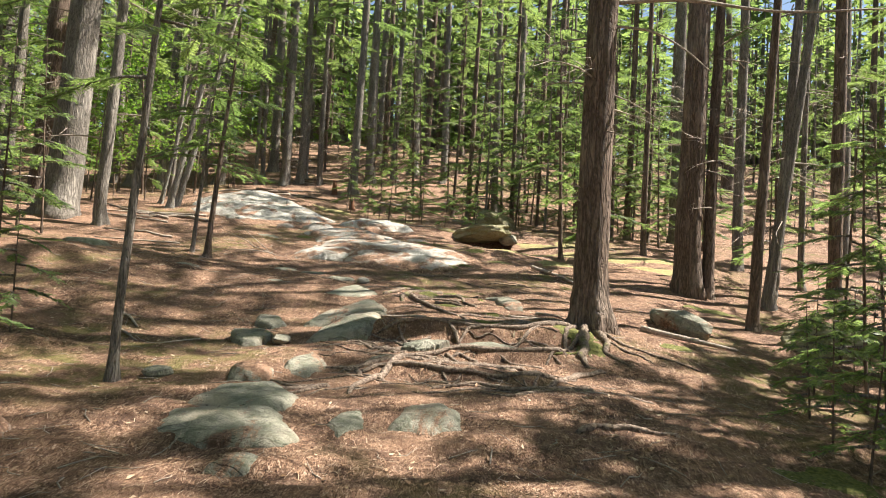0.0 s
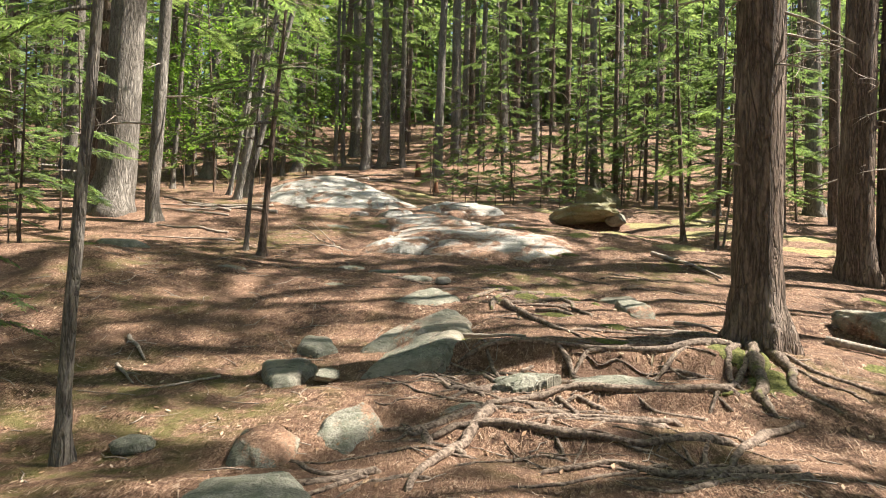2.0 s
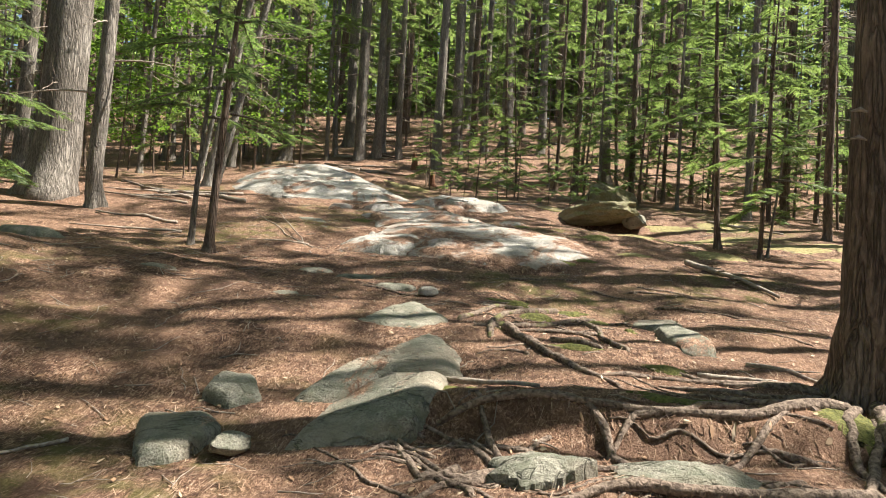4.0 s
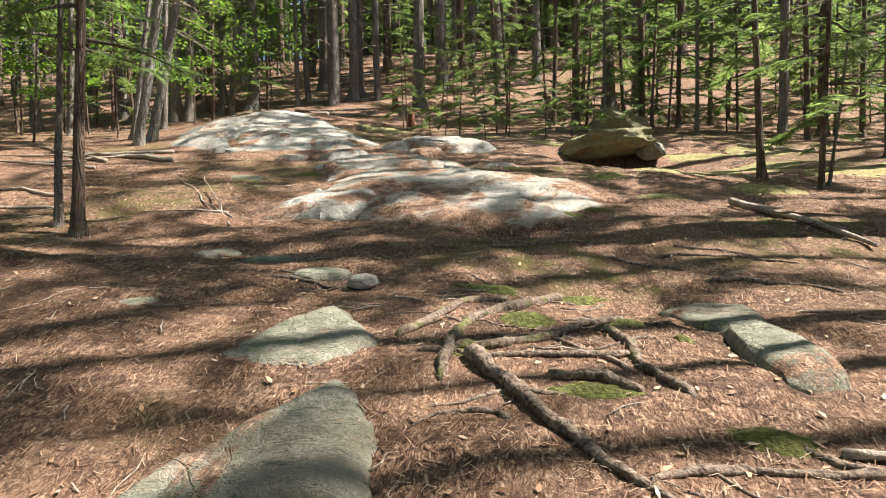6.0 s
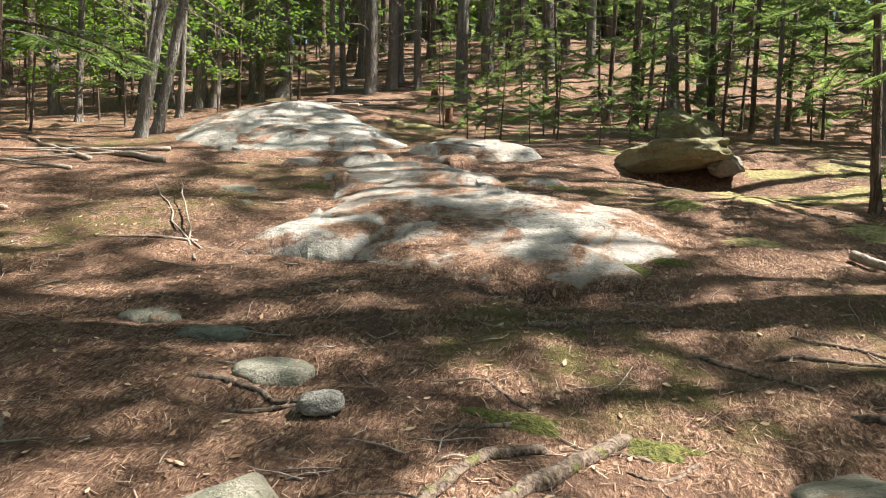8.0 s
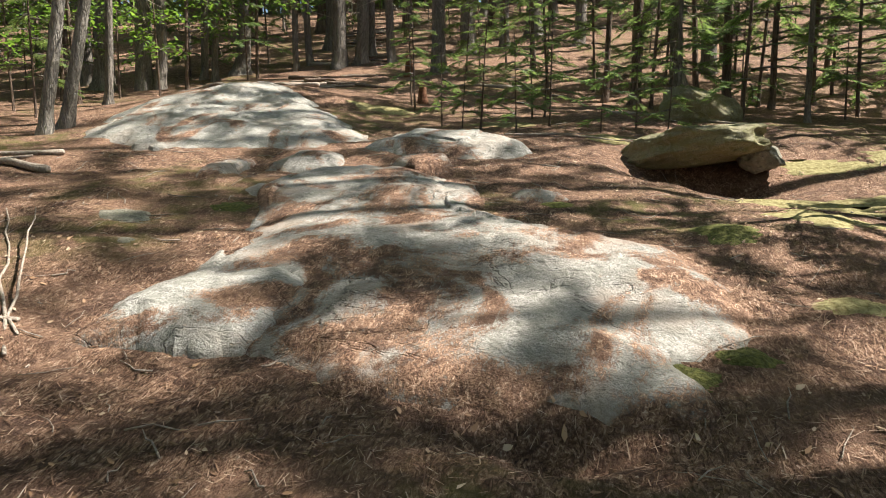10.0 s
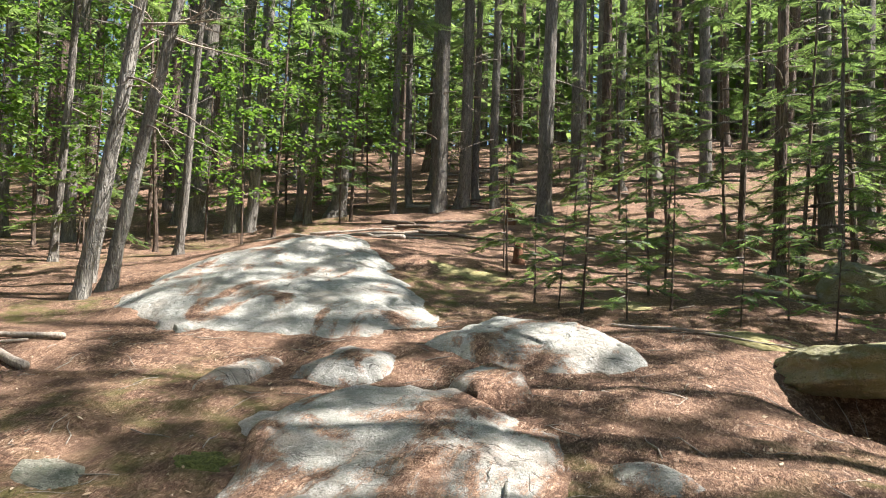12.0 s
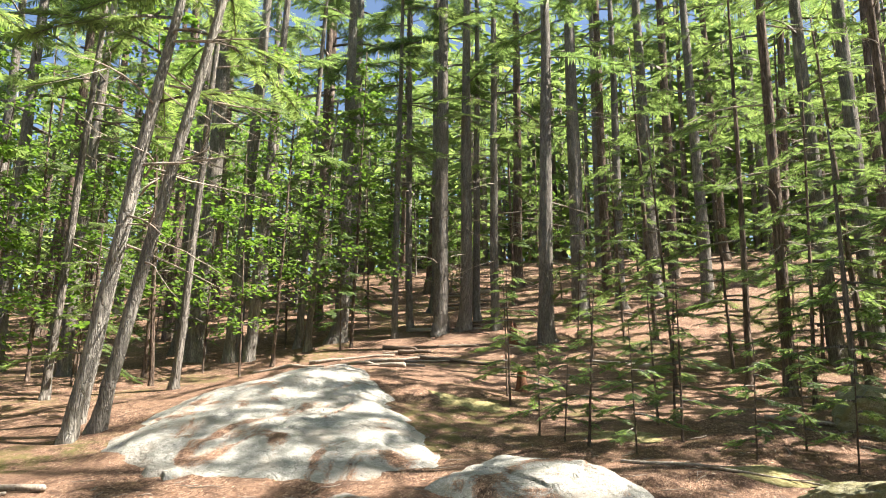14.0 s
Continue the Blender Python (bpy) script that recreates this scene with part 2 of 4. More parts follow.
# ---- building blocks ----
def part(name, verts, faces, material, parent=None, label="", smooth=True):
    """One mesh object, under a thing or standing for itself."""
    me = bpy.data.meshes.new(name)
    me.from_pydata([tuple(v) for v in verts], [], [tuple(f) for f in faces])
    me.materials.append(material)
    if smooth:
        me.polygons.foreach_set("use_smooth", [True] * len(me.polygons))
    me.update()
    ob = new(name, me)
    if parent is not None:
        ob.parent = parent
    if label:
        ob["label"] = label
    return ob


def share(name, me, parent, m=None, label=""):
    ob = new(name, me)
    ob.parent = parent
    if m is not None:
        ob.matrix_basis = m
    if label:
        ob["label"] = label
    return ob


def sheet(nu, nv):
    """Faces of a grid of nu by nv points, rows of nv."""
    i, j = np.meshgrid(np.arange(nu - 1), np.arange(nv - 1), indexing="ij")
    a = (i * nv + j).ravel()
    return np.stack([a, a + nv, a + nv + 1, a + 1], 1)


def ring_faces(rings, sides, cap=True):
    faces = []
    for r in range(rings - 1):
        for s in range(sides):
            a, b = r * sides + s, r * sides + (s + 1) % sides
            faces.append((a, b, b + sides, a + sides))
    if cap:
        faces.append(tuple(range(sides))[::-1])
        faces.append(tuple((rings - 1) * sides + s for s in range(sides)))
    return faces


def tube(points, radii, sides=8, wobble=0.0, rng=None):
    """Vertices and faces of a tapering tube along points."""
    pts = np.asarray(points, float)
    way = np.gradient(pts, axis=0)
    way /= np.linalg.norm(way, axis=1, keepdims=True) + 1e-9
    ref = np.where(np.abs(way[:, 2:3]) > 0.9, [[1.0, 0, 0]], [[0, 0, 1.0]])
    u = np.cross(way, ref)
    u /= np.linalg.norm(u, axis=1, keepdims=True)
    v = np.cross(way, u)
    ang = np.linspace(0, 2 * np.pi, sides, endpoint=False)
    r = np.asarray(radii, float)[:, None] * np.ones(sides)
    if wobble and rng is not None:
        r = r * (1 + wobble * rng.uniform(-1, 1, r.shape))
    ring = pts[:, None] + r[..., None] * (np.cos(ang)[None, :, None] * u[:, None] + np.sin(ang)[None, :, None] * v[:, None])
    return ring.reshape(-1, 3), ring_faces(len(pts), sides)


def joined(pieces):
    verts, faces, n = [], [], 0
    for v, f in pieces:
        verts.append(np.asarray(v, float))
        faces.extend([tuple(int(i) + n for i in face) for face in f])
        n += len(v)
    return np.concatenate(verts), faces


def smooth_line(points, n):
    """A smooth line of n points through the given ones."""
    p = np.asarray(points, float)
    p = np.vstack([2 * p[0] - p[1], p, 2 * p[-1] - p[-2]])
    out = []
    for t in np.linspace(0, len(p) - 3 - 1e-6, n):
        k, f = int(t), t - int(t)
        a, b, c, d = p[k : k + 4]
        out.append(0.5 * (2 * b + (c - a) * f + (2 * a - 5 * b + 4 * c - d) * f * f + (3 * b - a - 3 * c + d) * f**3))
    return np.array(out)


# ---- ground ----
def spaced(lo, fine_lo, fine_hi, hi, step, grow):
    mid = list(np.arange(fine_lo, fine_hi, step))
    up, down, s = [mid[-1]], [mid[0]], step
    while up[-1] < hi:
        s *= grow
        up.append(up[-1] + s)
    s = step
    while down[-1] > lo:
        s *= grow
        down.append(down[-1] - s)
    return np.array(down[:0:-1] + mid + up[1:])


gx, gy = spaced(-160, -5.5, 4.0, 160, 0.065, 1.09), spaced(-80, 4.0, 20.0, 260, 0.07, 1.08)
GX, GY = np.meshgrid(gx, gy, indexing="ij")
ground = part("ground", np.stack([GX.ravel(), GY.ravel(), ground_h(GX.ravel(), GY.ravel())], 1), sheet(len(gx), len(gy)), LITTER)
tagged(ground, "forest floor of reddish-brown needle litter and roots", "ground", kind="structure")


# ---- rock ----
def outcrop(name, label, outline, thick, seed, material=None, edge=2.4, rough=0.14, step=0.0, crack=0.0, flat=0.0, tip=(0.0, 0.0), wild=0.35, group=""):
    """Bedrock or a slab that lies in the ground, over the plan of its corners: a top that follows the land (flat=0) or lies in one plane
    (flat=1), and sides that go under the litter. tip: the plane's own slope along x and y."""
    pts = np.asarray(outline, float)
    mid = pts.mean(0)
    ang = np.unwrap(np.arctan2(*(pts - mid).T[::-1]))
    size = np.ptp(pts, axis=0).max() / 2
    rings, sides = int(12 + 22 * min(size, 2.2)), int(44 + 60 * min(size, 2.2))
    th = np.linspace(0, 2 * np.pi, sides, endpoint=False)
    reach = np.zeros(sides)
    for a, b in zip(pts - mid, np.roll(pts, -1, axis=0) - mid):
        e = b - a
        den = np.cos(th) * e[1] - np.sin(th) * e[0]
        den = np.where(np.abs(den) < 1e-9, 1e-9, den)
        r = (a[0] * e[1] - a[1] * e[0]) / den
        s = (a[0] * np.sin(th) - a[1] * np.cos(th)) / den
        reach = np.where((r > 0) & (s >= -1e-6) & (s <= 1 + 1e-6), np.maximum(reach, r), reach)
    reach = np.where(reach > 0, reach, np.median(reach))
    reach = np.convolve(np.pad(reach, 1, "wrap"), [0.08, 0.84, 0.08], "valid")
    reach = reach * (1.03 + wild * 0.5 * fbm(4 * np.cos(th) + seed, 4 * np.sin(th) + 3 * seed, seed, 4) + 0.12 * fbm(11 * np.cos(th) + seed, 11 * np.sin(th) - seed, seed + 2, 2))
    rad = np.concatenate([np.linspace(0.02, 0.9, rings), [0.94, 0.97, 0.99, 1.01, 1.03, 1.05]])
    R, T = np.meshgrid(rad, th, indexing="ij")
    x, y = mid[0] + R * reach * np.cos(T), mid[1] + R * reach * np.sin(T)
    z0, d = float(land(*mid)), 0.25
    slope = [(float(land(mid[0] + d, mid[1])) - float(land(mid[0] - d, mid[1]))) / (2 * d) + tip[0], (float(land(mid[0], mid[1] + d)) - float(land(mid[0], mid[1] - d))) / (2 * d) + tip[1]]
    plane = z0 + slope[0] * (x - mid[0]) + slope[1] * (y - mid[1])
    lift = thick * (1 - 1.2 * np.clip(R, 0, 1) ** edge) - np.where(R > 0.98, (R - 0.98) * 6, 0)
    chip = np.random.default_rng(seed)                                                          # broken faces that cut down from the top
    for k in range(5):
        a = 2 * np.pi * (k + chip.uniform(0, 0.9)) / 5
        lift = lift - np.clip(R * np.cos(T - a) - chip.uniform(0.35, 0.8), 0, None) * thick * chip.uniform(0.5, 1.6)
    z = (1 - flat) * land(x, y) + flat * plane + lift + rough * fbm(x / 0.7 + seed, y / 0.5, seed + 3, 4) + 0.02 * fbm(x / 0.11, y / 0.07, seed + 9, 3)
    z = z + step * (noise2(x / 0.8 + 0.3 * y + seed, y / 1.3, seed + 20) > 0.55)                       # broken ledges
    z = z - crack * np.exp(-(((fbm(x / 1.3 + 0.4 * y, y / 0.9, seed + 40, 3)) / 0.012) ** 2)) * (R < 0.95)   # cracks
    ob = part(name, np.stack([x, y, z], 2).reshape(-1, 3), ring_faces(len(rad), sides), material or GRANITE)
    ob.data.set_sharp_from_angle(angle=radians(38))
    return tagged(ob, label, "rock", group)


def boulder(name, label, x, y, z, sx, sy, sz, turn, seed, tilt=(0, 0), material=None, facets=7, rough=0.09, group=""):
    """A loose stone: a rounded block with broken faces."""
    rng = np.random.default_rng(seed)
    bm = bmesh.new()
    bmesh.ops.create_icosphere(bm, subdivisions=5 if max(sx, sy) > 0.25 else 4, radius=1.0)
    co = np.array([v.co[:] for v in bm.verts])
    co = np.sign(co) * np.abs(co) ** 0.72
    for _ in range(facets):
        n = rng.normal(size=3)
        n /= np.linalg.norm(n)
        d = rng.uniform(0.72, 0.95)
        over = np.clip(co @ n - d, 0, None)
        co -= 0.85 * over[:, None] * n
    bump_ = np.array([noise.fractal(Vector(p * 1.7) + Vector((seed, 0, 0)), 0.8, 2.0, 5) for p in co])
    fine_ = np.array([noise.fractal(Vector(p * 4.5) + Vector((0, seed, 0)), 0.9, 2.0, 4) for p in co])
    co *= (1 + rough * bump_ + 0.45 * rough * fine_)[:, None]
    co *= (sx, sy, sz)
    m = pose(x, y, z, tilt[0], tilt[1], turn)
    for v, p in zip(bm.verts, co):
        v.co = m @ Vector(p)
    faces = [[v.index for v in f.verts] for f in bm.faces]
    verts = [v.co[:] for v in bm.verts]
    bm.free()
    return tagged(part(name, verts, faces, material or GREENSTONE), label, "rock", group)


def oval(cx, cy, rx, ry, turn=0.0, n=7):
    """Corners of a rough oval."""
    c, s = math.cos(radians(turn)), math.sin(radians(turn))
    out = []
    for k in range(n):
        a, f = 2 * math.pi * k / n, 0.86 + 0.28 * ((k * 7 + int(cx * 10) % 5) % 5) / 4
        u, v = rx * f * math.cos(a), ry * f * math.sin(a)
        out.append((cx + u * c - v * s, cy + u * s + v * c))
    return out


outcrop("rock_slab", "broad pale granite slab in dappled sun, drifted with needles", [(-3.3, 15.6), (-3.3, 16.2), (-3.0, 16.9), (-3.1, 17.8), (-3.6, 18.8), (-3.3, 19.7), (-2.3, 20.2), (-1.4, 19.5), (-1.1, 18.3), (-0.7, 17.5), (-0.2, 17.4), (0.37, 17.15), (0.44, 16.2), (0.47, 15.65), (-0.05, 15.05), (-0.65, 15.05), (-1.5, 15.1), (-1.95, 15.5), (-2.3, 15.45), (-2.85, 15.5)], 0.11, 4, GRANITE, 11.0, 0.15, 0.03, 0.02, wild=0.5)
outcrop("rock_slab", "cracked granite ledge with green lichen beside the slab", [(-3.4, 15.5), (-3.3, 16.1), (-2.9, 16.5), (-2.3, 16.6), (-1.9, 16.2), (-1.95, 15.6), (-2.3, 15.42), (-2.85, 15.45)], 0.11, 3, CLEANGRANITE, 7.0, 0.14, 0.03, 0.02)
outcrop("rock_slab", "granite ledge above the broad slab, smooth grey top", [(-3.3, 21.2), (-2.7, 22.1), (-1.5, 22.2), (-0.85, 21.2), (-1.5, 20.6), (-2.4, 20.6)], 0.20, 8, CLEANGRANITE, 7.0, 0.10, 0.03, 0.02)
outcrop("rock_slab", "domed grey granite slab at the top of the trail", [(-7.5, 21.6), (-8.3, 23.6), (-8.1, 25.6), (-7.0, 26.8), (-6.2, 26.6), (-4.7, 24.3), (-3.45, 22.6), (-3.2, 22.0), (-3.7, 21.3), (-4.6, 21.0), (-5.9, 21.0)], 0.17, 5, CLEANGRANITE, 4.5, 0.16, 0.03, 0.02)
outcrop("flat_stone", "thin flat granite plate edged with moss", [(-4.5, 19.2), (-4.6, 19.7), (-4.45, 20.4), (-4.2, 20.3), (-4.2, 19.2)], 0.10, 12, edge=10)
outcrop("flat_stone", "rounded granite hump half buried in needles", [(-4.05, 20.05), (-4.0, 21.1), (-3.2, 20.9), (-3.1, 20.1), (-3.45, 19.8)], 0.11, 13, edge=5)
outcrop("flat_stone", "split granite block with a dark joint", [(-2.45, 19.85), (-2.35, 20.6), (-1.86, 20.3), (-1.7, 19.8), (-2.1, 19.6)], 0.14, 14, edge=10)
outcrop("flat_stone", "low granite hump beside the broad slab", oval(-3.4, 18.9, 0.4, 0.35), 0.07, 15)
outcrop("flat_stone", "small granite hump with a mossy rim", oval(-0.75, 18.75, 0.3, 0.25), 0.07, 16)

# the stones that step up the trail
outcrop("stepping_stone", "long lichened slab with a bright sharp edge", [(-1.72, 8.95), (-1.72, 9.5), (-1.23, 10.1), (-0.8, 9.95), (-0.82, 9.6), (-0.95, 9.25), (-1.34, 9.05)], 0.072, 21, GREENSTONE, 13.9, 0.06, flat=0.8, tip=(0.10, 0.05), wild=0.2)
outcrop("stepping_stone", "grey-green slab lying behind the long slab", [(-1.85, 9.6), (-1.72, 10.1), (-1.4, 10.85), (-1.08, 11.1), (-0.78, 10.5), (-0.75, 10.0), (-1.23, 10.05), (-1.5, 9.65)], 0.079, 22, GREENSTONE, 12.2, 0.06, flat=0.8, tip=(0.08, 0.0), wild=0.2)
outcrop("stepping_stone", "wedge-shaped lichened slab sunk in needles", [(-1.95, 11.05), (-1.9, 11.65), (-1.65, 11.95), (-1.39, 12.2), (-1.02, 11.55), (-1.2, 11.15), (-1.65, 11.1)], 0.072, 23, GREENSTONE, 12.2, 0.06, flat=0.8, tip=(0.08, 0.0), wild=0.2)
outcrop("stepping_stone", "tilted grey slab beside the mossy roots", [(0.6, 12.85), (0.96, 12.95), (1.17, 12.7), (1.24, 12.0), (1.25, 11.2), (0.97, 11.05), (0.88, 11.4), (0.86, 11.9), (0.7, 12.4)], 0.072, 24, GREENSTONE, 13.9, 0.05, flat=0.85, tip=(0.10, 0.0), wild=0.15)
outcrop("stepping_stone", "flat angular grey stone", [(-2.47, 8.85), (-2.64, 9.22), (-2.24, 9.33), (-2.07, 9.15), (-2.19, 8.75), (-2.33, 8.64)], 0.043, 33, GREENSTONE, 12.2, 0.03, flat=0.8, wild=0.2)
outcrop("stepping_stone", "small grey stone beside the angular one", [(-2.45, 9.66), (-2.5, 10.03), (-2.22, 9.97), (-1.98, 9.6), (-2.19, 9.48)], 0.050, 34, GREENSTONE, 10.5, 0.03, flat=0.8, wild=0.2)
outcrop("stepping_stone", "squarish rounded grey stone in the needles", [(-2.0, 6.95), (-2.15, 7.5), (-1.9, 7.72), (-1.6, 7.4), (-1.58, 6.95), (-1.71, 6.82)], 0.115, 31, GREENSTONE, 9.65, 0.04, flat=0.6, wild=0.25)
outcrop("stepping_stone", "smooth oval stone half buried", [(-1.62, 7.3), (-1.62, 7.85), (-1.38, 8.3), (-1.14, 7.75), (-1.28, 7.2)], 0.085, 32, GREENSTONE, 7.1, 0.04, flat=0.5, wild=0.2)
outcrop("stepping_stone", "broad worn flat stone in the trail", [(-2.15, 5.9), (-1.75, 6.1), (-1.3, 6.05), (-1.15, 5.7), (-0.95, 5.3), (-1.0, 5.1), (-1.62, 5.12), (-2.1, 5.35)], 0.065, 26, GREENSTONE, 10.5, 0.05, 0.025, flat=0.5, wild=0.3)
outcrop("stepping_stone", "worn flat stone with a broken edge", [(-2.05, 6.0), (-1.98, 6.7), (-1.5, 6.78), (-1.15, 6.35), (-1.2, 5.95), (-1.6, 5.8)], 0.085, 27, GREENSTONE, 10.5, 0.05, 0.02, flat=0.5, wild=0.3)
outcrop("stepping_stone", "rounded pale stone in the trail", [(-0.38, 5.77), (-0.26, 6.33), (0.04, 6.6), (0.24, 6.22), (0.25, 5.79), (-0.02, 5.66)], 0.065, 28, GREENSTONE, 7.1, 0.05, flat=0.5)
outcrop("stepping_stone", "small flat stone between roots", [(-0.85, 5.77), (-0.79, 6.08), (-0.62, 6.2), (-0.54, 5.69), (-0.73, 5.42)], 0.036, 29, GREENSTONE, 8.8, 0.03, flat=0.7)
outcrop("stepping_stone", "narrow flat stone at the trail's foot", oval(-1.3, 4.75, 0.16, 0.24, -30), 0.050, 30, GREENSTONE, 8.8, 0.03, flat=0.7)
boulder("stone", "small half-sunk grey stone", -1.95, 8.95, 0.76, 0.13, 0.10, 0.06, 60, 35, group="stones on the trail")
boulder("stone", "little pale stone in the leaves", -2.75, 7.2, 0.52, 0.16, 0.11, 0.06, 10, 36, group="stones on the trail")
outcrop("flat_stone", "thin grey stone flush with the needles", oval(-1.85, 13.2, 0.24, 0.17, 10), 0.029, 41, GREENSTONE, 10.5, 0.03, flat=0.8)
outcrop("flat_stone", "flush grey plate in the needle litter", oval(-3.0, 13.9, 0.24, 0.12), 0.029, 42, GREENSTONE, 10.5, 0.03, flat=0.8)
outcrop("flat_stone", "flush grey plate in the needle litter", oval(-2.45, 13.7, 0.25, 0.12, 5), 0.029, 43, GREENSTONE, 10.5, 0.03, flat=0.8)
outcrop("flat_stone", "low dark stone beside the slab", oval(-2.85, 12.3, 0.22, 0.16, 30), 0.036, 44, GREENSTONE, 8.8, 0.03, flat=0.8)
outcrop("flat_stone", "flat grey stone west of the trail", oval(-4.4, 12.6, 0.22, 0.16), 0.029, 45, GREENSTONE, 8.8, 0.03, flat=0.8)
boulder("stone", "small bright pale stone in the needles", -1.4, 12.75, float(land(-1.4, 12.75)) + 0.05, 0.11, 0.08, 0.06, 20, 37, material=CLEANGRANITE, group="stones on the trail")
outcrop("flat_stone", "low mossy stone under the trees", oval(-6.6, 13.4, 0.45, 0.25), 0.079, 46, GREENSTONE, 8.8, 0.05, flat=0.5)
outcrop("flat_stone", "sunlit grey stone at the slab's west side", oval(-4.35, 17.7, 0.3, 0.2), 0.043, 47, GREENSTONE, 8.8, 0.04, flat=0.5)
outcrop("flat_stone", "small tilted plate with a dark gap under it", oval(-4.05, 17.0, 0.35, 0.14, 25), 0.043, 48, GREENSTONE, 10.5, 0.04, flat=0.5)

outcrop("buried_stone", "sunlit pale stone worn bare in the root bank", oval(0.6, 8.95, 0.42, 0.26), 0.036, 60, GREENSTONE, 2.0, 0.14, wild=1.4)

outcrop("buried_stone", "sunlit pale stone worn bare in the root bank", oval(0.2, 8.3, 0.38, 0.24), 0.036, 61, GREENSTONE, 2.0, 0.14, wild=1.4)

outcrop("buried_stone", "sunlit pale stone worn bare in the root bank", oval(-0.2, 8.9, 0.26, 0.2), 0.036, 62, GREENSTONE, 2.0, 0.14, wild=1.4)

outcrop("buried_stone", "sunlit pale stone worn bare in the root bank", oval(-0.6, 8.2, 0.24, 0.2), 0.036, 63, GREENSTONE, 2.0, 0.14, wild=1.4)

outcrop("buried_stone", "sunlit pale stone worn bare in the root bank", oval(1.15, 8.8, 0.25, 0.2), 0.036, 64, GREENSTONE, 2.0, 0.14, wild=1.4)

outcrop("flat_stone", "sunlit pale stone at the wood's edge", oval(-3.35, 5.1, 0.4, 0.35), 0.14, 70, GRANITE, 3.0, 0.08)

# the overhanging boulder with its dark hollow
boulder("boulder", "mossy boulder overhanging a dark hollow", 1.08, 21.75, 3.10, 0.90, 0.8, 0.25, -10, 51, (-7, -6), MOSSSTONE, 12, 0.13)
boulder("boulder", "pale block at the overhang's end", 1.82, 21.6, 3.03, 0.28, 0.4, 0.20, 10, 54, (6, 10), GREENSTONE, 8, 0.15)
boulder("boulder", "pale lichened boulder behind the overhang", 1.6, 25.0, 3.85, 0.75, 0.5, 0.36, 5, 52, (0, 8), MOSSSTONE, 8, 0.09)
boulder("boulder", "leaning mossy stone slab against the roots", 3.75, 11.4, 1.12, 0.52, 0.2, 0.2, -42, 53, (25, 18), GREENSTONE)
boulder("boulder", "big mossy boulder in the shade", 6.3, 11.6, 0.85, 0.9, 0.6, 0.42, 20, 55, (0, 0), MOSSSTONE, 8, 0.16)


# ---- trees ----
def frond(rng, length, teeth=10):
    """A flat spray of hemlock along +x: slender side twigs, each a pointed blade."""
    verts, faces = [], []

    def blade(p, a, l, w, lift):
        c, s = math.cos(a), math.sin(a)
        n = len(verts)
        z = p[2]
        verts.extend([(p[0] - w * s, p[1] + w * c, z + lift), (p[0] + l * c, p[1] + l * s, z - 0.18 * l), (p[0] + w * s, p[1] - w * c, z)])
        faces.append((n, n + 1, n + 2))

    for k in range(teeth):
        f = (k + 0.6) / teeth
        droop = -0.16 * length * f * f
        reach = length * (0.50 * (1 - f) + 0.16) * rng.uniform(0.7, 1.15)
        for side in (-1, 1):
            blade((length * f * 0.9, 0, droop), side * rng.uniform(0.75, 1.15), reach, length * 0.036, rng.uniform(-0.01, 0.02))
    blade((length * 0.85, 0, -0.13 * length), rng.uniform(-0.2, 0.2), length * 0.3, length * 0.04, 0.0)
    return np.array(verts), faces


def turned(v, m):
    a = np.array(m)
    return v @ a[:3, :3].T + a[:3, 3]


def hemlock_crown(seed, low, high, reach, boughs, per, spray, power=0.8):
    """Boughs with flat sprays between two heights, and the wood that carries them."""
    rng = np.random.default_rng(seed)
    sprays = [frond(rng, spray * rng.uniform(0.8, 1.2)) for _ in range(10)]
    leaves, wood = [], []
    turn = 0.0
    for b in range(boughs):
        f = (b + rng.uniform(0, 0.8)) / boughs
        z = low + (high - low) * f
        turn += 2.4 + rng.uniform(-0.5, 0.5)
        l = reach * (1 - f) ** power * rng.uniform(0.55, 1.1) + 0.25 * spray
        rise = rng.uniform(-0.05, 0.22)
        t = np.linspace(0, 1, 6)
        side = rng.uniform(-0.12, 0.12)
        line = np.stack([l * t, side * l * t * t, l * (rise * t - 0.30 * t * t)], 1)
        m = Matrix.Translation((0, 0, z)) @ Matrix.Rotation(turn, 4, "Z")
        wood.append(tube(turned(line, m), np.linspace(0.012 + 0.009 * l, 0.004, 6), 3))
        count = max(3, int(per * l / reach + 1))
        for k in range(count):
            g = 0.22 + 0.78 * (k + rng.uniform(0, 0.7)) / count
            at = np.array([np.interp(g, t, line[:, i]) for i in range(3)])
            way = (1 if k % 2 else -1) * rng.uniform(0.5, 1.1) * (1.05 - g * 0.7)
            v, fc = sprays[rng.integers(10)]
            mm = m @ Matrix.Translation(at) @ Euler((rng.uniform(-0.35, 0.35), rng.uniform(-0.1, 0.35), way)).to_matrix().to_4x4()
            leaves.append((turned(v, mm), fc))
    return joined(leaves), joined(wood)


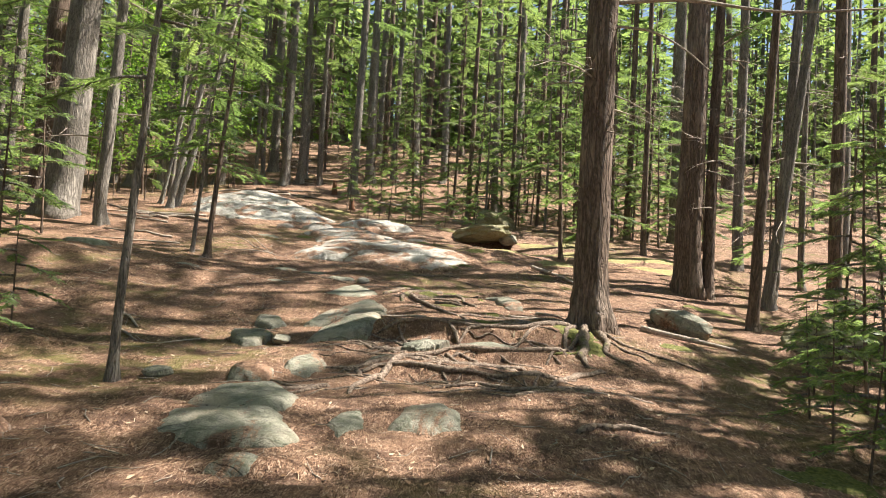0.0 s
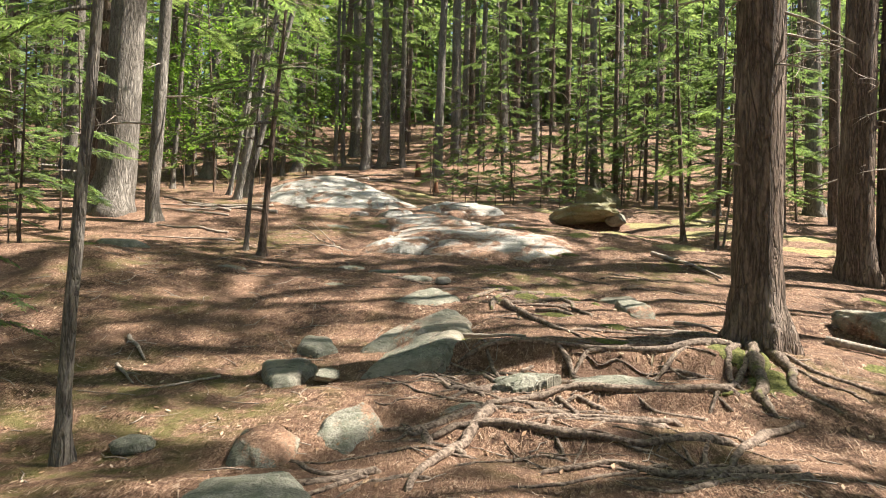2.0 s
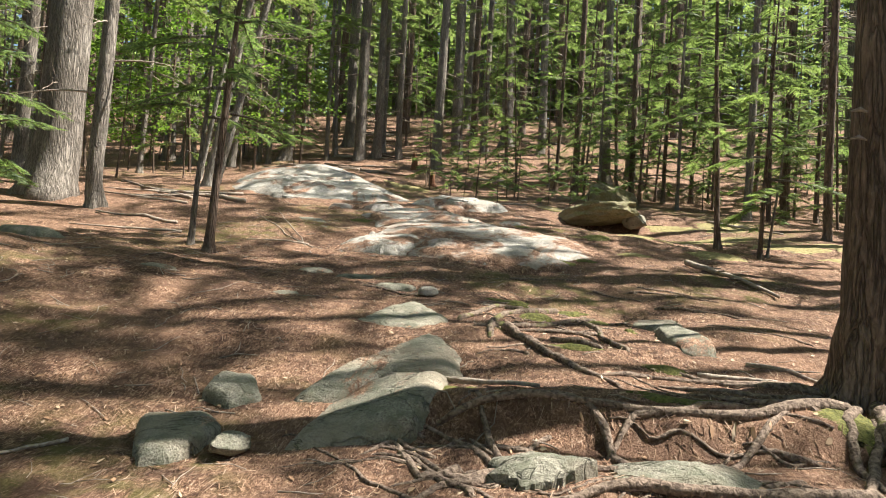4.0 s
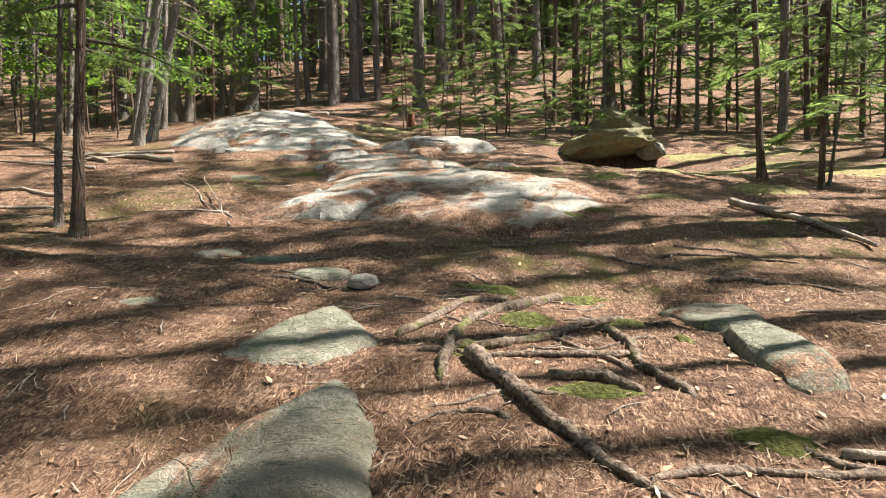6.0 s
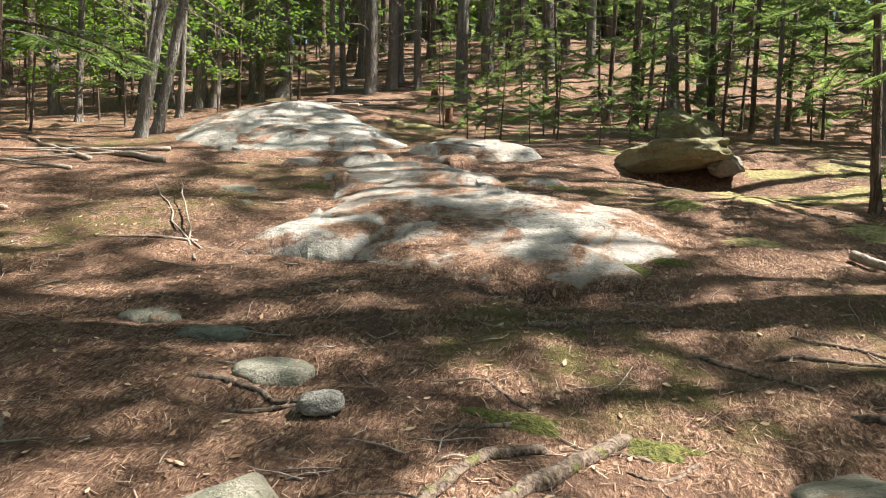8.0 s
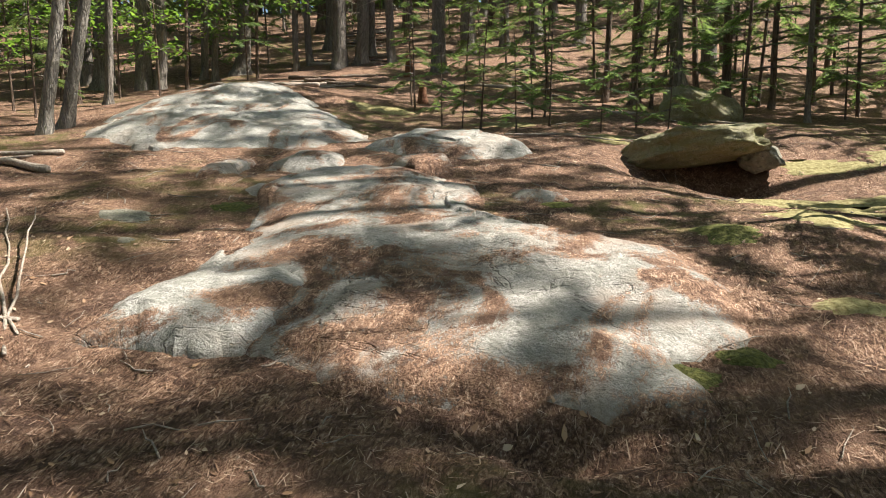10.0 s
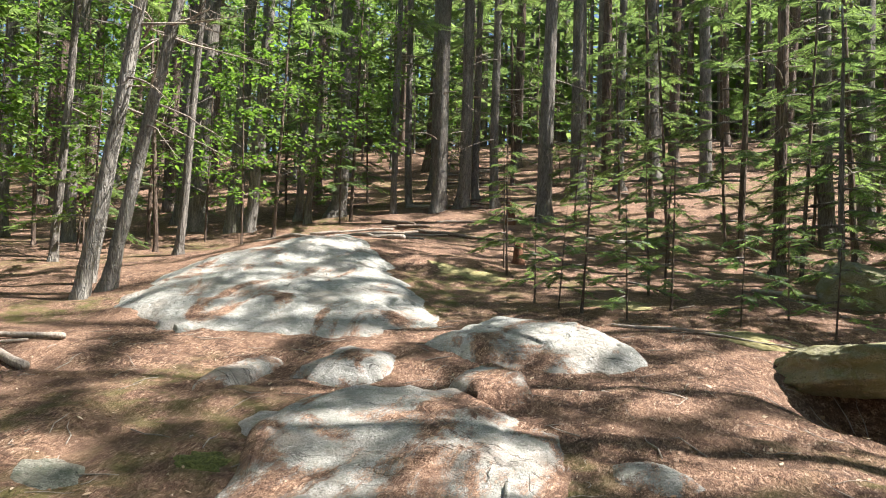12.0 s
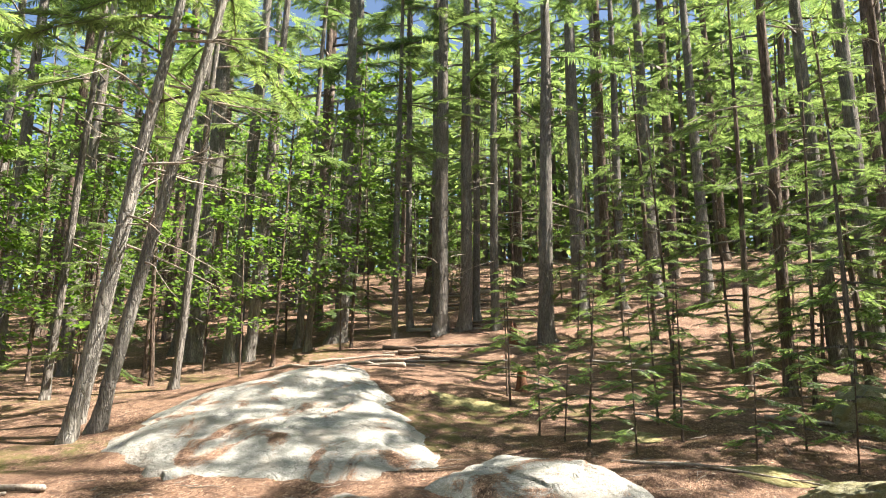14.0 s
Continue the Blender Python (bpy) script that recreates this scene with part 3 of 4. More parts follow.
def broad_crown(seed, low, high, reach, boughs, per, size):
    """Thin stems with loose broad leaves."""
    rng = np.random.default_rng(seed)
    leaves, wood, turn = [], [], 0.0
    leaf = np.array([(0, 0, 0), (0.35, 0.32, 0.05), (0.75, 0.22, 0.03), (1.0, 0, -0.1), (0.75, -0.22, 0.03), (0.35, -0.32, 0.05)]) * size
    for b in range(boughs):
        f = (b + rng.uniform(0, 0.8)) / boughs
        turn += 2.4
        l = reach * rng.uniform(0.5, 1.1) * (1 - 0.5 * f)
        t = np.linspace(0, 1, 5)
        line = np.stack([l * t, 0.1 * l * t * t, l * (0.5 * t - 0.4 * t * t)], 1)
        m = Matrix.Translation((0, 0, low + (high - low) * f)) @ Matrix.Rotation(turn, 4, "Z")
        wood.append(tube(turned(line, m), np.linspace(0.012, 0.003, 5), 4))
        for k in range(per):
            g = rng.uniform(0.25, 1.0)
            at = np.array([np.interp(g, t, line[:, i]) for i in range(3)]) + rng.normal(0, 0.10, 3) * l
            mm = m @ Matrix.Translation(at) @ Euler((rng.uniform(-0.6, 0.6), rng.uniform(-0.2, 0.7), rng.uniform(-3, 3))).to_matrix().to_4x4()
            leaves.append((turned(leaf * rng.uniform(0.7, 1.2), mm), [(0, 1, 2, 3), (0, 3, 4, 5)]))
    return joined(leaves), joined(wood)


def bare_limb(seed, reach):
    """One dead limb along +x with broken twigs."""
    rng = np.random.default_rng(seed)
    l = reach * rng.uniform(0.3, 1.0)
    t = np.linspace(0, 1, 7)
    line = np.stack([l * t, 0.15 * l * np.sin(t * rng.uniform(1, 4)), l * (rng.uniform(-0.25, 0.3) * t - 0.2 * t * t)], 1) + rng.normal(0, 0.012, (7, 3)) * t[:, None]
    out = [tube(line, np.linspace(0.010 + 0.007 * l, 0.003, 7), 4)]
    for _ in range(rng.integers(3, 7)):
        i = rng.integers(2, 6)
        tip = line[i] + rng.normal(0, 0.25, 3) * l * 0.6 + (0.2 * l, 0, 0)
        mid = (line[i] + tip) / 2 + rng.normal(0, 0.04, 3)
        out.append(tube(np.array([line[i], mid, tip]), [0.006, 0.004, 0.002], 3))
    return joined(out)


def as_mesh(name, shape, material):
    ob = part(name, shape[0], shape[1], material, smooth=True)
    me = ob.data
    bpy.data.objects.remove(ob)
    return me


CROWNS = {}
for kind, spec in {
    "tall": [(s, 4.2, 15.5, 2.5, 20, 12, 0.52) for s in (1, 2, 3, 4)],
    "dapple": [(s, 0.0, 8.5, 2.5, 30, 13, 0.40, 0.45) for s in (41, 42, 43)],
    "airy": [(s, 5.5, 15.5, 2.4, 9, 20, 0.55) for s in (31, 32, 33)],
    "high": [(s, 8.0, 17.0, 2.6, 12, 13, 0.70) for s in (5, 6)],
    "mid": [(s, 1.5, 7.5, 1.85, 20, 19, 0.31) for s in (7, 8, 9, 10)],
    "bushy": [(s, 0.5, 5.2, 1.7, 27, 19, 0.25, 0.6) for s in (51, 52, 53)],
    "small": [(s, 0.7, 3.6, 1.2, 16, 15, 0.25) for s in (11, 12, 13)],
    "tiny": [(s, 0.25, 1.3, 0.6, 11, 11, 0.16) for s in (14, 15)],
}.items():
    CROWNS[kind] = []
    for args in spec:
        leaves, wood = hemlock_crown(*args)
        CROWNS[kind].append((as_mesh("crown", leaves, NEEDLE), as_mesh("bough", wood, GREYBARK)))
CROWNS["broad"] = []
CROWNS["maple"] = []
for s in (16, 17, 18, 19):
    leaves, wood = broad_crown(s, 0.8, 4.5, 1.3, 16, 40, 0.12) if s < 18 else broad_crown(s, 1.6, 8.5, 1.9, 26, 60, 0.13)
    CROWNS["broad" if s < 18 else "maple"].append((as_mesh("crown", leaves, BROADLEAF), as_mesh("bough", wood, GREYBARK)))
DEAD_BOUGHS = [as_mesh("limb", bare_limb(20 + k, 1.9), DEADWOOD) for k in range(14)]
HEIGHT = {"bushy": 5.4, "dapple": 17.0, "tall": 16.0, "airy": 16.0, "high": 17.5, "mid": 7.8, "small": 3.8, "tiny": 1.4, "broad": 4.8, "maple": 9.0}
LABELS = {
    "dapple": "tall hemlock with a high crown placed to screen sun and sky",
    "bushy": "young hemlock thick with soft low sprays",
    "airy": "slim conifer with a thin high crown",
    "tall": "tall hemlock with furrowed bark and drooping green boughs",
    "high": "tall straight conifer with bare lower trunk",
    "mid": "young hemlock with feathery flat green sprays",
    "small": "hemlock sapling with a thin stem and light sprays",
    "tiny": "knee-high hemlock seedling in the litter",
    "maple": "young broad-leaved tree with bright green leaves",
    "broad": "broad-leaved sapling with bright green leaves",
}


def trunk_shape(d, height, seed, flare, sides, lean):
    rng = np.random.default_rng(seed)
    zs = np.concatenate([[-0.35, 0.0, 0.06, 0.14, 0.25, 0.4, 0.6, 0.9], np.linspace(1.3, height, 14)])
    th = np.linspace(0, 2 * np.pi, sides, endpoint=False)
    toes = rng.uniform(0, 6.28, 5)
    verts = []
    wander = np.cumsum(rng.normal(0, 0.012, (len(zs), 2)) * min(1, d * 4), axis=0)
    for k, z in enumerate(zs):
        r = d / 2 * (1 - 0.75 * (max(z, 0) / height) ** 1.2)
        foot = flare * math.exp(-max(z, -0.1) / (0.5 * d + 0.08))
        toe = sum(np.exp(-((np.angle(np.exp(1j * (th - a))) / 0.33) ** 2)) for a in toes)
        rr = r * (1 + foot * (0.25 + 0.9 * toe)) * (1 + 0.035 * rng.uniform(-1, 1, sides))
        verts.append(np.stack([rr * np.cos(th) + wander[k, 0] + lean[0] * z, rr * np.sin(th) + wander[k, 1] + lean[1] * z, np.full(sides, z)], 1))
    return np.concatenate(verts), ring_faces(len(zs), sides)


def tree(x, y, d, kind, seed, lean=(0, 0), height=0.0, limbs=True, crown=True, flare=0.5, bark=None, label="", sides=0, crown_z=0.0, group="", spread=0.0):
    """A tree at (x, y): trunk d metres thick, lean in degrees towards +x and +y."""
    rng = np.random.default_rng(seed)
    h = height or HEIGHT[kind] * rng.uniform(0.92, 1.12)
    base = new("sapling" if kind in ("small", "tiny", "broad") else "tree")
    base.location = (x, y, float(land(x, y)))
    tagged(base, label or LABELS[kind], "sapling" if kind in ("small", "tiny", "broad") else "tree", group)
    slope = (math.tan(radians(lean[0])), math.tan(radians(lean[1])))
    v, f = trunk_shape(d, h, seed, flare, sides or (20 if d > 0.3 else 12 if d > 0.1 else 7), slope)
    part("trunk", v, f, bark or (HEMLOCK if seed % 3 else GREYBARK), base)
    skew = Matrix(((1, 0, slope[0], 0), (0, 1, slope[1], 0), (0, 0, 1, 0), (0, 0, 0, 1)))
    spin = Matrix.Rotation(rng.uniform(0, 6.28), 4, "Z")
    grow = Matrix.Diagonal((*[h / HEIGHT[kind]] * 3, 1))
    if kind == "dapple":
        grow = Matrix.Diagonal((spread / 2.5, spread / 2.5, (h - crown_z) / 8.5, 1))
    if crown:
        leaf, wood = CROWNS[kind][seed % len(CROWNS[kind])]
        m = Matrix.Translation((slope[0] * h * 0.5, slope[1] * h * 0.5, crown_z)) @ spin @ grow
        tagged(share("crown", leaf, base, m), kind="stuff")
        tagged(share("bough", wood, base, m), kind="stuff")
    if limbs and kind in ("tall", "high", "airy", "dapple"):
        for _ in range(9):
            z = rng.uniform(1.6, 6.8)
            share("limb", DEAD_BOUGHS[rng.integers(14)], base, Matrix.Translation((slope[0] * z, slope[1] * z, z)) @ Matrix.Rotation(rng.uniform(0, 6.28), 4, "Z"), "grey broken dead limb")
    return base


# the trees that stand along the trail
# their crowns, above the view, are set high and wide to shape the shade
big = tree(2.02, 10.2, 0.47, "dapple", 101, flare=0.8, height=20, crown_z=10.0, spread=4.2, sides=32, bark=HEMLOCK, label="big hemlock with deeply furrowed brown bark and mossy roots")
foot = big.location
for pts, r in (
    ([(2.1, 10.2, 5.66), (3.2, 10.15, 5.75), (4.6, 10.25, 5.7), (6.2, 10.2, 5.82)], 0.035),
    ([(2.1, 10.1, 5.3), (2.7, 10.05, 5.24), (3.15, 10.0, 5.0), (3.56, 10.0, 4.69)], 0.022),
    ([(2.2, 10.1, 4.33), (2.5, 10.05, 4.2), (2.9, 10.1, 4.0)], 0.016),
    ([(1.8, 10.1, 5.1), (1.3, 9.9, 4.9), (0.9, 9.8, 4.4)], 0.014),
):
    line = smooth_line(np.array(pts) - np.array(foot), 14)
    v, f = tube(line, np.linspace(r, r * 0.35, 14), 7, 0.06, np.random.default_rng(3))
    part("limb", v, f, DEADWOOD, big, "grey dead limb without leaves")
for z in (2.97, 2.79):
    v, f = tube([(1.70, 9.915, z), (1.75, 9.905, z + 0.012), (1.80, 9.91, z - 0.006)], [0.006, 0.016, 0.006], 6)
    part("bark_scar", np.asarray(v) - np.array(foot), f, DEADWOOD, big, "small pale chip in the bark")
tree(5.25, 15.9, 0.56, "dapple", 103, (0.5, 0), height=22, crown_z=13.5, spread=2.6, bark=HEMLOCK, label="dark thick hemlock with a slimmer stem against it")
tree(5.72, 15.75, 0.26, "airy", 104, (0.5, 0), bark=HEMLOCK, crown=False)
tree(5.4, 12.7, 0.2, "mid", 105, (2.5, 0), bark=HEMLOCK, height=12, crown_z=0.5, crown=False)
tree(6.95, 15.6, 0.24, "dapple", 106, (7, 0), height=17, crown_z=8.8, spread=2.2, bark=GREYBARK, label="slanting grey tree with a crooked stem")
tree(7.3, 16.4, 0.24, "dapple", 108, (3, 0), height=22, crown_z=10.5, spread=2.3)
tree(-9.4, 17.7, 0.80, "dapple", 109, (2, 0), height=24, crown_z=11, spread=6.0, bark=GREYBARK, flare=0.6, sides=28, label="massive pine with pale grey furrowed bark")
tree(-11.2, 20.0, 0.62, "high", 110, (1, 0), bark=HEMLOCK)
tree(-10.3, 19.2, 0.26, "tall", 111, (2, 0), bark=GREYBARK)
tree(-8.15, 17.0, 0.27, "dapple", 112, (2, 0), height=20, crown_z=10, spread=4.0, bark=GREYBARK)
tree(-3.1, 6.95, 0.095, "mid", 113, (3, 0), height=6.5, crown_z=1.6, bark=GREYBARK, label="slender young tree with a thin bare stem")
tree(-5.05, 14.6, 0.085, "small", 114, (4, 0), height=4.2, crown_z=0.9)
tree(-4.66, 14.38, 0.12, "small", 115, (4, 0), height=4.8, crown_z=0.9)
tree(-8.35, 21.85, 0.2, "mid", 116, (11.5, 0), height=11, crown_z=3.5, bark=LITBARK, label="slanting grey tree with a forked base")
tree(-8.3, 22.3, 0.2, "mid", 117, (13, 1), height=11, crown_z=3.5, bark=LITBARK, label="slanting grey tree grown from a shared base")
tree(-8.9, 22.6, 0.12, "mid", 121, (10, 0), height=9, crown_z=3.0, bark=LITBARK, label="thin slanting grey tree beside the forked pair")
for x, y, count in ((-8.35, 21.85, 10), (-8.3, 22.3, 10), (-8.9, 22.6, 6), (-9.8, 25.6, 9), (-11.6, 24.4, 8)):
    host = [o for o in scene.collection.objects if o.name.startswith("tree") and math.hypot(o.location.x - x, o.location.y - y) < 0.05]
    host = host[0] if host else tree(x, y, 0.16, "airy", 130 + int(-x), (3, 0), bark=GREYBARK, limbs=False, height=14)
    twig = np.random.default_rng(int(-100 * x))
    for _ in range(count):
        z = twig.uniform(2.0, 7.5)
        share("limb", DEAD_BOUGHS[twig.integers(14)], host, Matrix.Translation((z * (0.2 if x > -9 else 0.05), 0, z)) @ Matrix.Rotation(twig.uniform(-1.6, 1.6), 4, "Z"), "bare sunlit dead limb")
tree(2.95, 18.6, 0.11, "mid", 118, (-3, 0), height=6.0, crown_z=0.6)
tree(3.4, 17.6, 0.08, "small", 119, (2, 0), height=4.6)
tree(3.6, 17.9, 0.05, "small", 120, (6, 0), height=2.6)

# ---- the wood behind ----
def stand(rows, **more):
    for k, (x, y, d, kind, lx) in enumerate(rows):
        tree(x, y, d, kind, 300 + 7 * k + int(10 * abs(x)), (lx, 0), **more)


stand([
    (-15.5, 28.5, 0.32, "tall", 2), (-13.2, 30.5, 0.50, "high", 1), (-12.0, 30.4, 0.42, "tall", 1.5), (-11.6, 30.5, 0.30, "tall", 3),
    (-11.4, 32.5, 0.21, "tall", 2), (-10.8, 32.1, 0.19, "mid", 5), (-10.5, 33.5, 0.42, "high", 0), (-9.1, 34.2, 0.19, "tall", 0),
    (-9.0, 35.2, 0.23, "tall", -1), (-7.9, 34.6, 0.46, "high", 0), (-7.15, 35.0, 0.38, "high", 0), (-7.2, 36.3, 0.25, "tall", 0),
    (-6.25, 35.2, 0.28, "tall", 0), (-4.35, 33.2, 0.40, "high", 0.5), (-4.0, 36.8, 0.50, "high", -0.5), (-2.9, 38.0, 0.32, "tall", 0),
    (-1.95, 39.9, 0.52, "high", -1), (-0.35, 37.7, 0.38, "tall", -1), (2.0, 30.7, 0.32, "tall", -1),
    (1.36, 25.4, 0.10, "small", 0), (3.0, 32.4, 0.38, "high", 0), (3.4, 25.2, 0.10, "mid", 0), 
    (8.4, 26.5, 0.5, "high", 0), (12.2, 22.5, 0.45, "airy", 0), (-13.5, 22.0, 0.35, "tall", 2),
    (-14.0, 18.0, 0.3, "tall", 0), (-14.6, 31.6, 0.42, "high", 1),
], bark=GREYBARK)
for k, (x, y, kind) in enumerate([
    (-1.87, 23.4, "small"), (-1.15, 24.7, "small"), (-0.95, 24.9, "small"), (-0.82, 23.7, "small"), (-3.6, 26.2, "small"), (-3.4, 25.6, "small"),
    (-0.05, 23.0, "tiny"), (-1.3, 23.1, "tiny"), (-2.2, 23.6, "tiny"), (0.5, 23.6, "tiny"), (-2.6, 24.0, "tiny"), (0.9, 23.0, "tiny"),
    (5.6, 24.6, "mid"), (2.2, 29.0, "mid"), (4.4, 28.4, "mid"), (6.0, 27.5, "mid"), (1.2, 32.0, "mid"), (3.6, 34.0, "mid"), (5.6, 31.5, "mid"), (7.6, 30.0, "mid"), (-1.6, 33.0, "mid"), (-2.8, 30.6, "small"), (2.6, 26.4, "small"), (4.2, 25.8, "small"), (7.0, 25.3, "mid"), (3.4, 27.5, "mid"), (9.8, 21.6, "mid"), (0.2, 28.5, "mid"),
    (7.8, 17.5, "small"), (8.6, 14.0, "small"), (9.5, 12.0, "mid"), (6.6, 12.2, "tiny"), (7.2, 10.8, "tiny"), (6.1, 10.0, "small"),
    (1.0, 26.6, "bushy"), (2.4, 25.3, "bushy"), (3.2, 27.8, "bushy"), (4.6, 26.4, "bushy"), (0.0, 29.8, "bushy"), (1.7, 30.6, "bushy"), (3.4, 31.2, "bushy"), (5.2, 29.8, "bushy"), (6.6, 25.8, "bushy"), (7.2, 28.6, "bushy"), (-1.0, 28.2, "bushy"), (8.6, 24.4, "bushy"), (7.4, 32.4, "bushy"), (9.6, 28.0, "bushy"), (-2.4, 33.4, "bushy"), (6.9, 23.6, "bushy"),
    (-11.2, 26.6, "maple"), (-12.8, 28.2, "maple"), (-10.4, 29.8, "maple"), (-13.6, 23.6, "maple"), (-15.0, 27.0, "maple"), (-9.6, 32.4, "maple"), (-12.4, 33.6, "bushy"), (-14.6, 30.2, "bushy"), (-10.6, 35.6, "bushy"),
    (3.5, 6.5, "tiny"), (3.9, 7.7, "tiny"), (3.3, 5.6, "tiny"), (4.6, 9.0, "tiny"), (3.8, 6.0, "tiny"),
    (-7.6, 12.4, "small"), (-8.4, 13.2, "tiny"), (-9.0, 14.2, "small"), (-12.0, 16.0, "mid"), (-9.8, 23.5, "small"), (-10.8, 22.0, "broad"),
    (-11.5, 25.0, "broad"), (-12.6, 24.0, "broad"), (-13.2, 26.5, "broad"), (-10.2, 28.2, "broad"), (-11.8, 29.0, "broad"), (-14.5, 20.5, "broad"),
    (-4.8, 8.2, "tiny"), (-4.5, 6.4, "tiny"), (4.4, 7.2, "tiny"), (4.9, 8.4, "small"), (4.3, 6.3, "tiny"), (4.7, 7.0, "tiny"), (5.2, 9.2, "tiny"), (5.6, 9.6, "tiny"), (4.0, 5.4, "tiny"), (5.9, 10.8, "small"), (-4.1, 5.6, "tiny"), (-4.7, 7.2, "tiny"), (-5.0, 6.0, "small"), (-8.2, 14.8, "small"), (-9.2, 15.6, "small"),
]):
    low = kind == "small" and abs(x) < 4.5 and y > 22
    d = {"mid": 0.13, "small": 0.05, "tiny": 0.022, "broad": 0.05, "bushy": 0.07, "maple": 0.1}[kind]
    tree(x, y, d * (0.7 if low else 1), kind, 500 + 3 * k, (random.uniform(-4, 4), random.uniform(-3, 3)), height=random.uniform(1.7, 2.5) if low else 0.0)

# tall trees, most added out of view to cast dapples and block sky: place, thickness, height, foot and half width of the
# crown
for k, (x, y, d, h, low, wide) in enumerate([
    (0.8, 27.6, 0.21, 15, 7.5, 2.0), (2.35, 26.5, 0.17, 14, 7.0, 1.8), (4.9, 24.0, 0.2, 20, 9.0, 2.4), (6.5, 26.3, 0.24, 23, 12.0, 2.5), (5.7, 21.0, 0.18, 19, 9.0, 1.6),
    (8.3, 20.6, 0.30, 25, 13.0, 2.6), (9.4, 17.6, 0.32, 26, 14.3, 2.1), (7.6, 22.8, 0.28, 24, 12.0, 2.4), (9.4, 14.4, 0.34, 26, 18.5, 2.4), (10.8, 13.2, 0.30, 25, 17.0, 2.2),
    # unseen trees west of the trail and behind its start, added to block sky light
    (-4.5, 1.2, 0.36, 19, 7.5, 5.0), (-6.3, 3.8, 0.34, 20, 8.0, 5.0), (-7.8, 6.4, 0.36, 20, 8.5, 5.2), (-9.0, 9.0, 0.34, 21, 9.0, 5.2), (-9.8, 11.6, 0.36, 21, 9.0, 5.2), (-10.2, 14.2, 0.36, 22, 9.5, 5.5),
    (-2.2, -2.6, 0.34, 18, 7.0, 4.6), (1.8, -3.4, 0.34, 18, 7.0, 4.6), (-0.4, -7.0, 0.36, 19, 6.0, 5.0), (-5.0, -4.0, 0.34, 19, 6.0, 5.0), (4.2, -6.2, 0.34, 18, 5.0, 4.6),
    (-20.0, 40.0, 0.4, 27, 6.0, 4.0), (-17.0, 44.0, 0.4, 28, 6.0, 4.0), (-14.0, 41.0, 0.4, 26, 6.0, 4.0), (-10.6, 46.0, 0.4, 27, 6.0, 4.0), (-7.6, 43.5, 0.4, 26, 7.0, 4.0), (-4.6, 46.0, 0.4, 27, 7.0, 4.0), (-22.0, 34.0, 0.4, 27, 5.0, 4.0),
    (-1.4, 44.0, 0.4, 27, 7.0, 4.0), (-25.0, 40.0, 0.4, 28, 6.0, 4.0), (-17.5, 34.5, 0.4, 26, 7.0, 3.6), (2.6, 46.0, 0.4, 27, 7.0, 4.0), (-18.5, 29.0, 0.36, 24, 6.0, 3.6), (6.5, 44.0, 0.4, 27, 7.0, 4.0), (-13.5, 37.5, 0.36, 25, 7.0, 3.4),
    # unseen trees on the east side, added to shade the trail and its edges
    (9.0, 10.7, 0.16, 9, 3.0, 1.9), (10.0, 15.0, 0.18, 9, 3.0, 1.9),
    (10.5, 9.6, 0.30, 24, 16.5, 2.7), (6.2, 4.0, 0.26, 12, 4.0, 2.0), (7.8, 6.2, 0.28, 13, 5.5, 2.8), (8.2, 8.0, 0.26, 11, 4.5, 2.3), (7.4, 5.2, 0.22, 20, 12.0, 1.6), (10.2, 7.4, 0.26, 22, 12.0, 1.6),
    (9.6, 4.4, 0.26, 16, 6.0, 2.2), (5.9, 1.5, 0.24, 15, 5.0, 2.4), (8.5, 1.8, 0.26, 17, 6.0, 2.4), (5.2, -1.0, 0.24, 14, 5.0, 2.4), (7.0, -2.5, 0.26, 16, 6.0, 2.4),
]):
    tree(x, y, d, "dapple", 640 + k, height=h, crown_z=low, spread=wide)

# slim trees added east of the trail only to dapple the sun on slab, roots and stones
for k, (x, y, h) in enumerate([(9.0, 18.4, 19), (11.5, 11.4, 17), (9.0, 8.7, 19)]):
    tree(x, y, 0.16, "airy", 690 + k, height=h)

# further trees, thick and thin, in every direction
rng = np.random.default_rng(77)
taken = [(o.location.x, o.location.y) for o in scene.collection.objects if o.name.split(".")[0] == "tree"]
count = 0
for _ in range(9000):
    if count >= 225:
        break
    x, y = rng.uniform(-38, 34), rng.uniform(-14, 62)
    sunny = 3 < x < 14 and y < 27                       # thinner wood on the sunny side
    if -9.0 < x < 5.6 + 0.12 * y and -16 < y < 31:
        continue
    if abs(x) < 3 and y < 0:
        continue
    if min(math.hypot(x - a, y - b) for a, b in taken) < ((2.3 if y < 11 else 3.3) if sunny else 1.6):
        continue
    taken.append((x, y))
    kind = ("airy", "airy", "mid")[rng.integers(3)] if sunny else ("tall", "tall", "high", "mid", "mid", "mid", "maple" if x < -6 else "mid")[rng.integers(7)]
    d = rng.uniform(0.08, 0.16) if kind in ("mid", "maple") else rng.uniform(0.2, 0.5)
    tree(x, y, d, kind, 900 + count, height=HEIGHT[kind] * rng.uniform(1.15, 1.45) if y > 27 and kind in ("tall", "high", "maple") else 0.0, lean=(rng.normal(0, 1.3), rng.normal(0, 1.3)), limbs=y < 38)
    count += 1


# low growth under the far trees
for k in range(110):
    x, y = rng.uniform(-30, 26), rng.uniform(27, 60)
    if -9.5 < x < -4 and y < 40:
        continue
    kind = ("small", "small", "tiny", "broad" if x < -8 else "small")[rng.integers(4)]
    tree(x, y, 0.04, kind, 2000 + k, (rng.normal(0, 3), rng.normal(0, 3)))


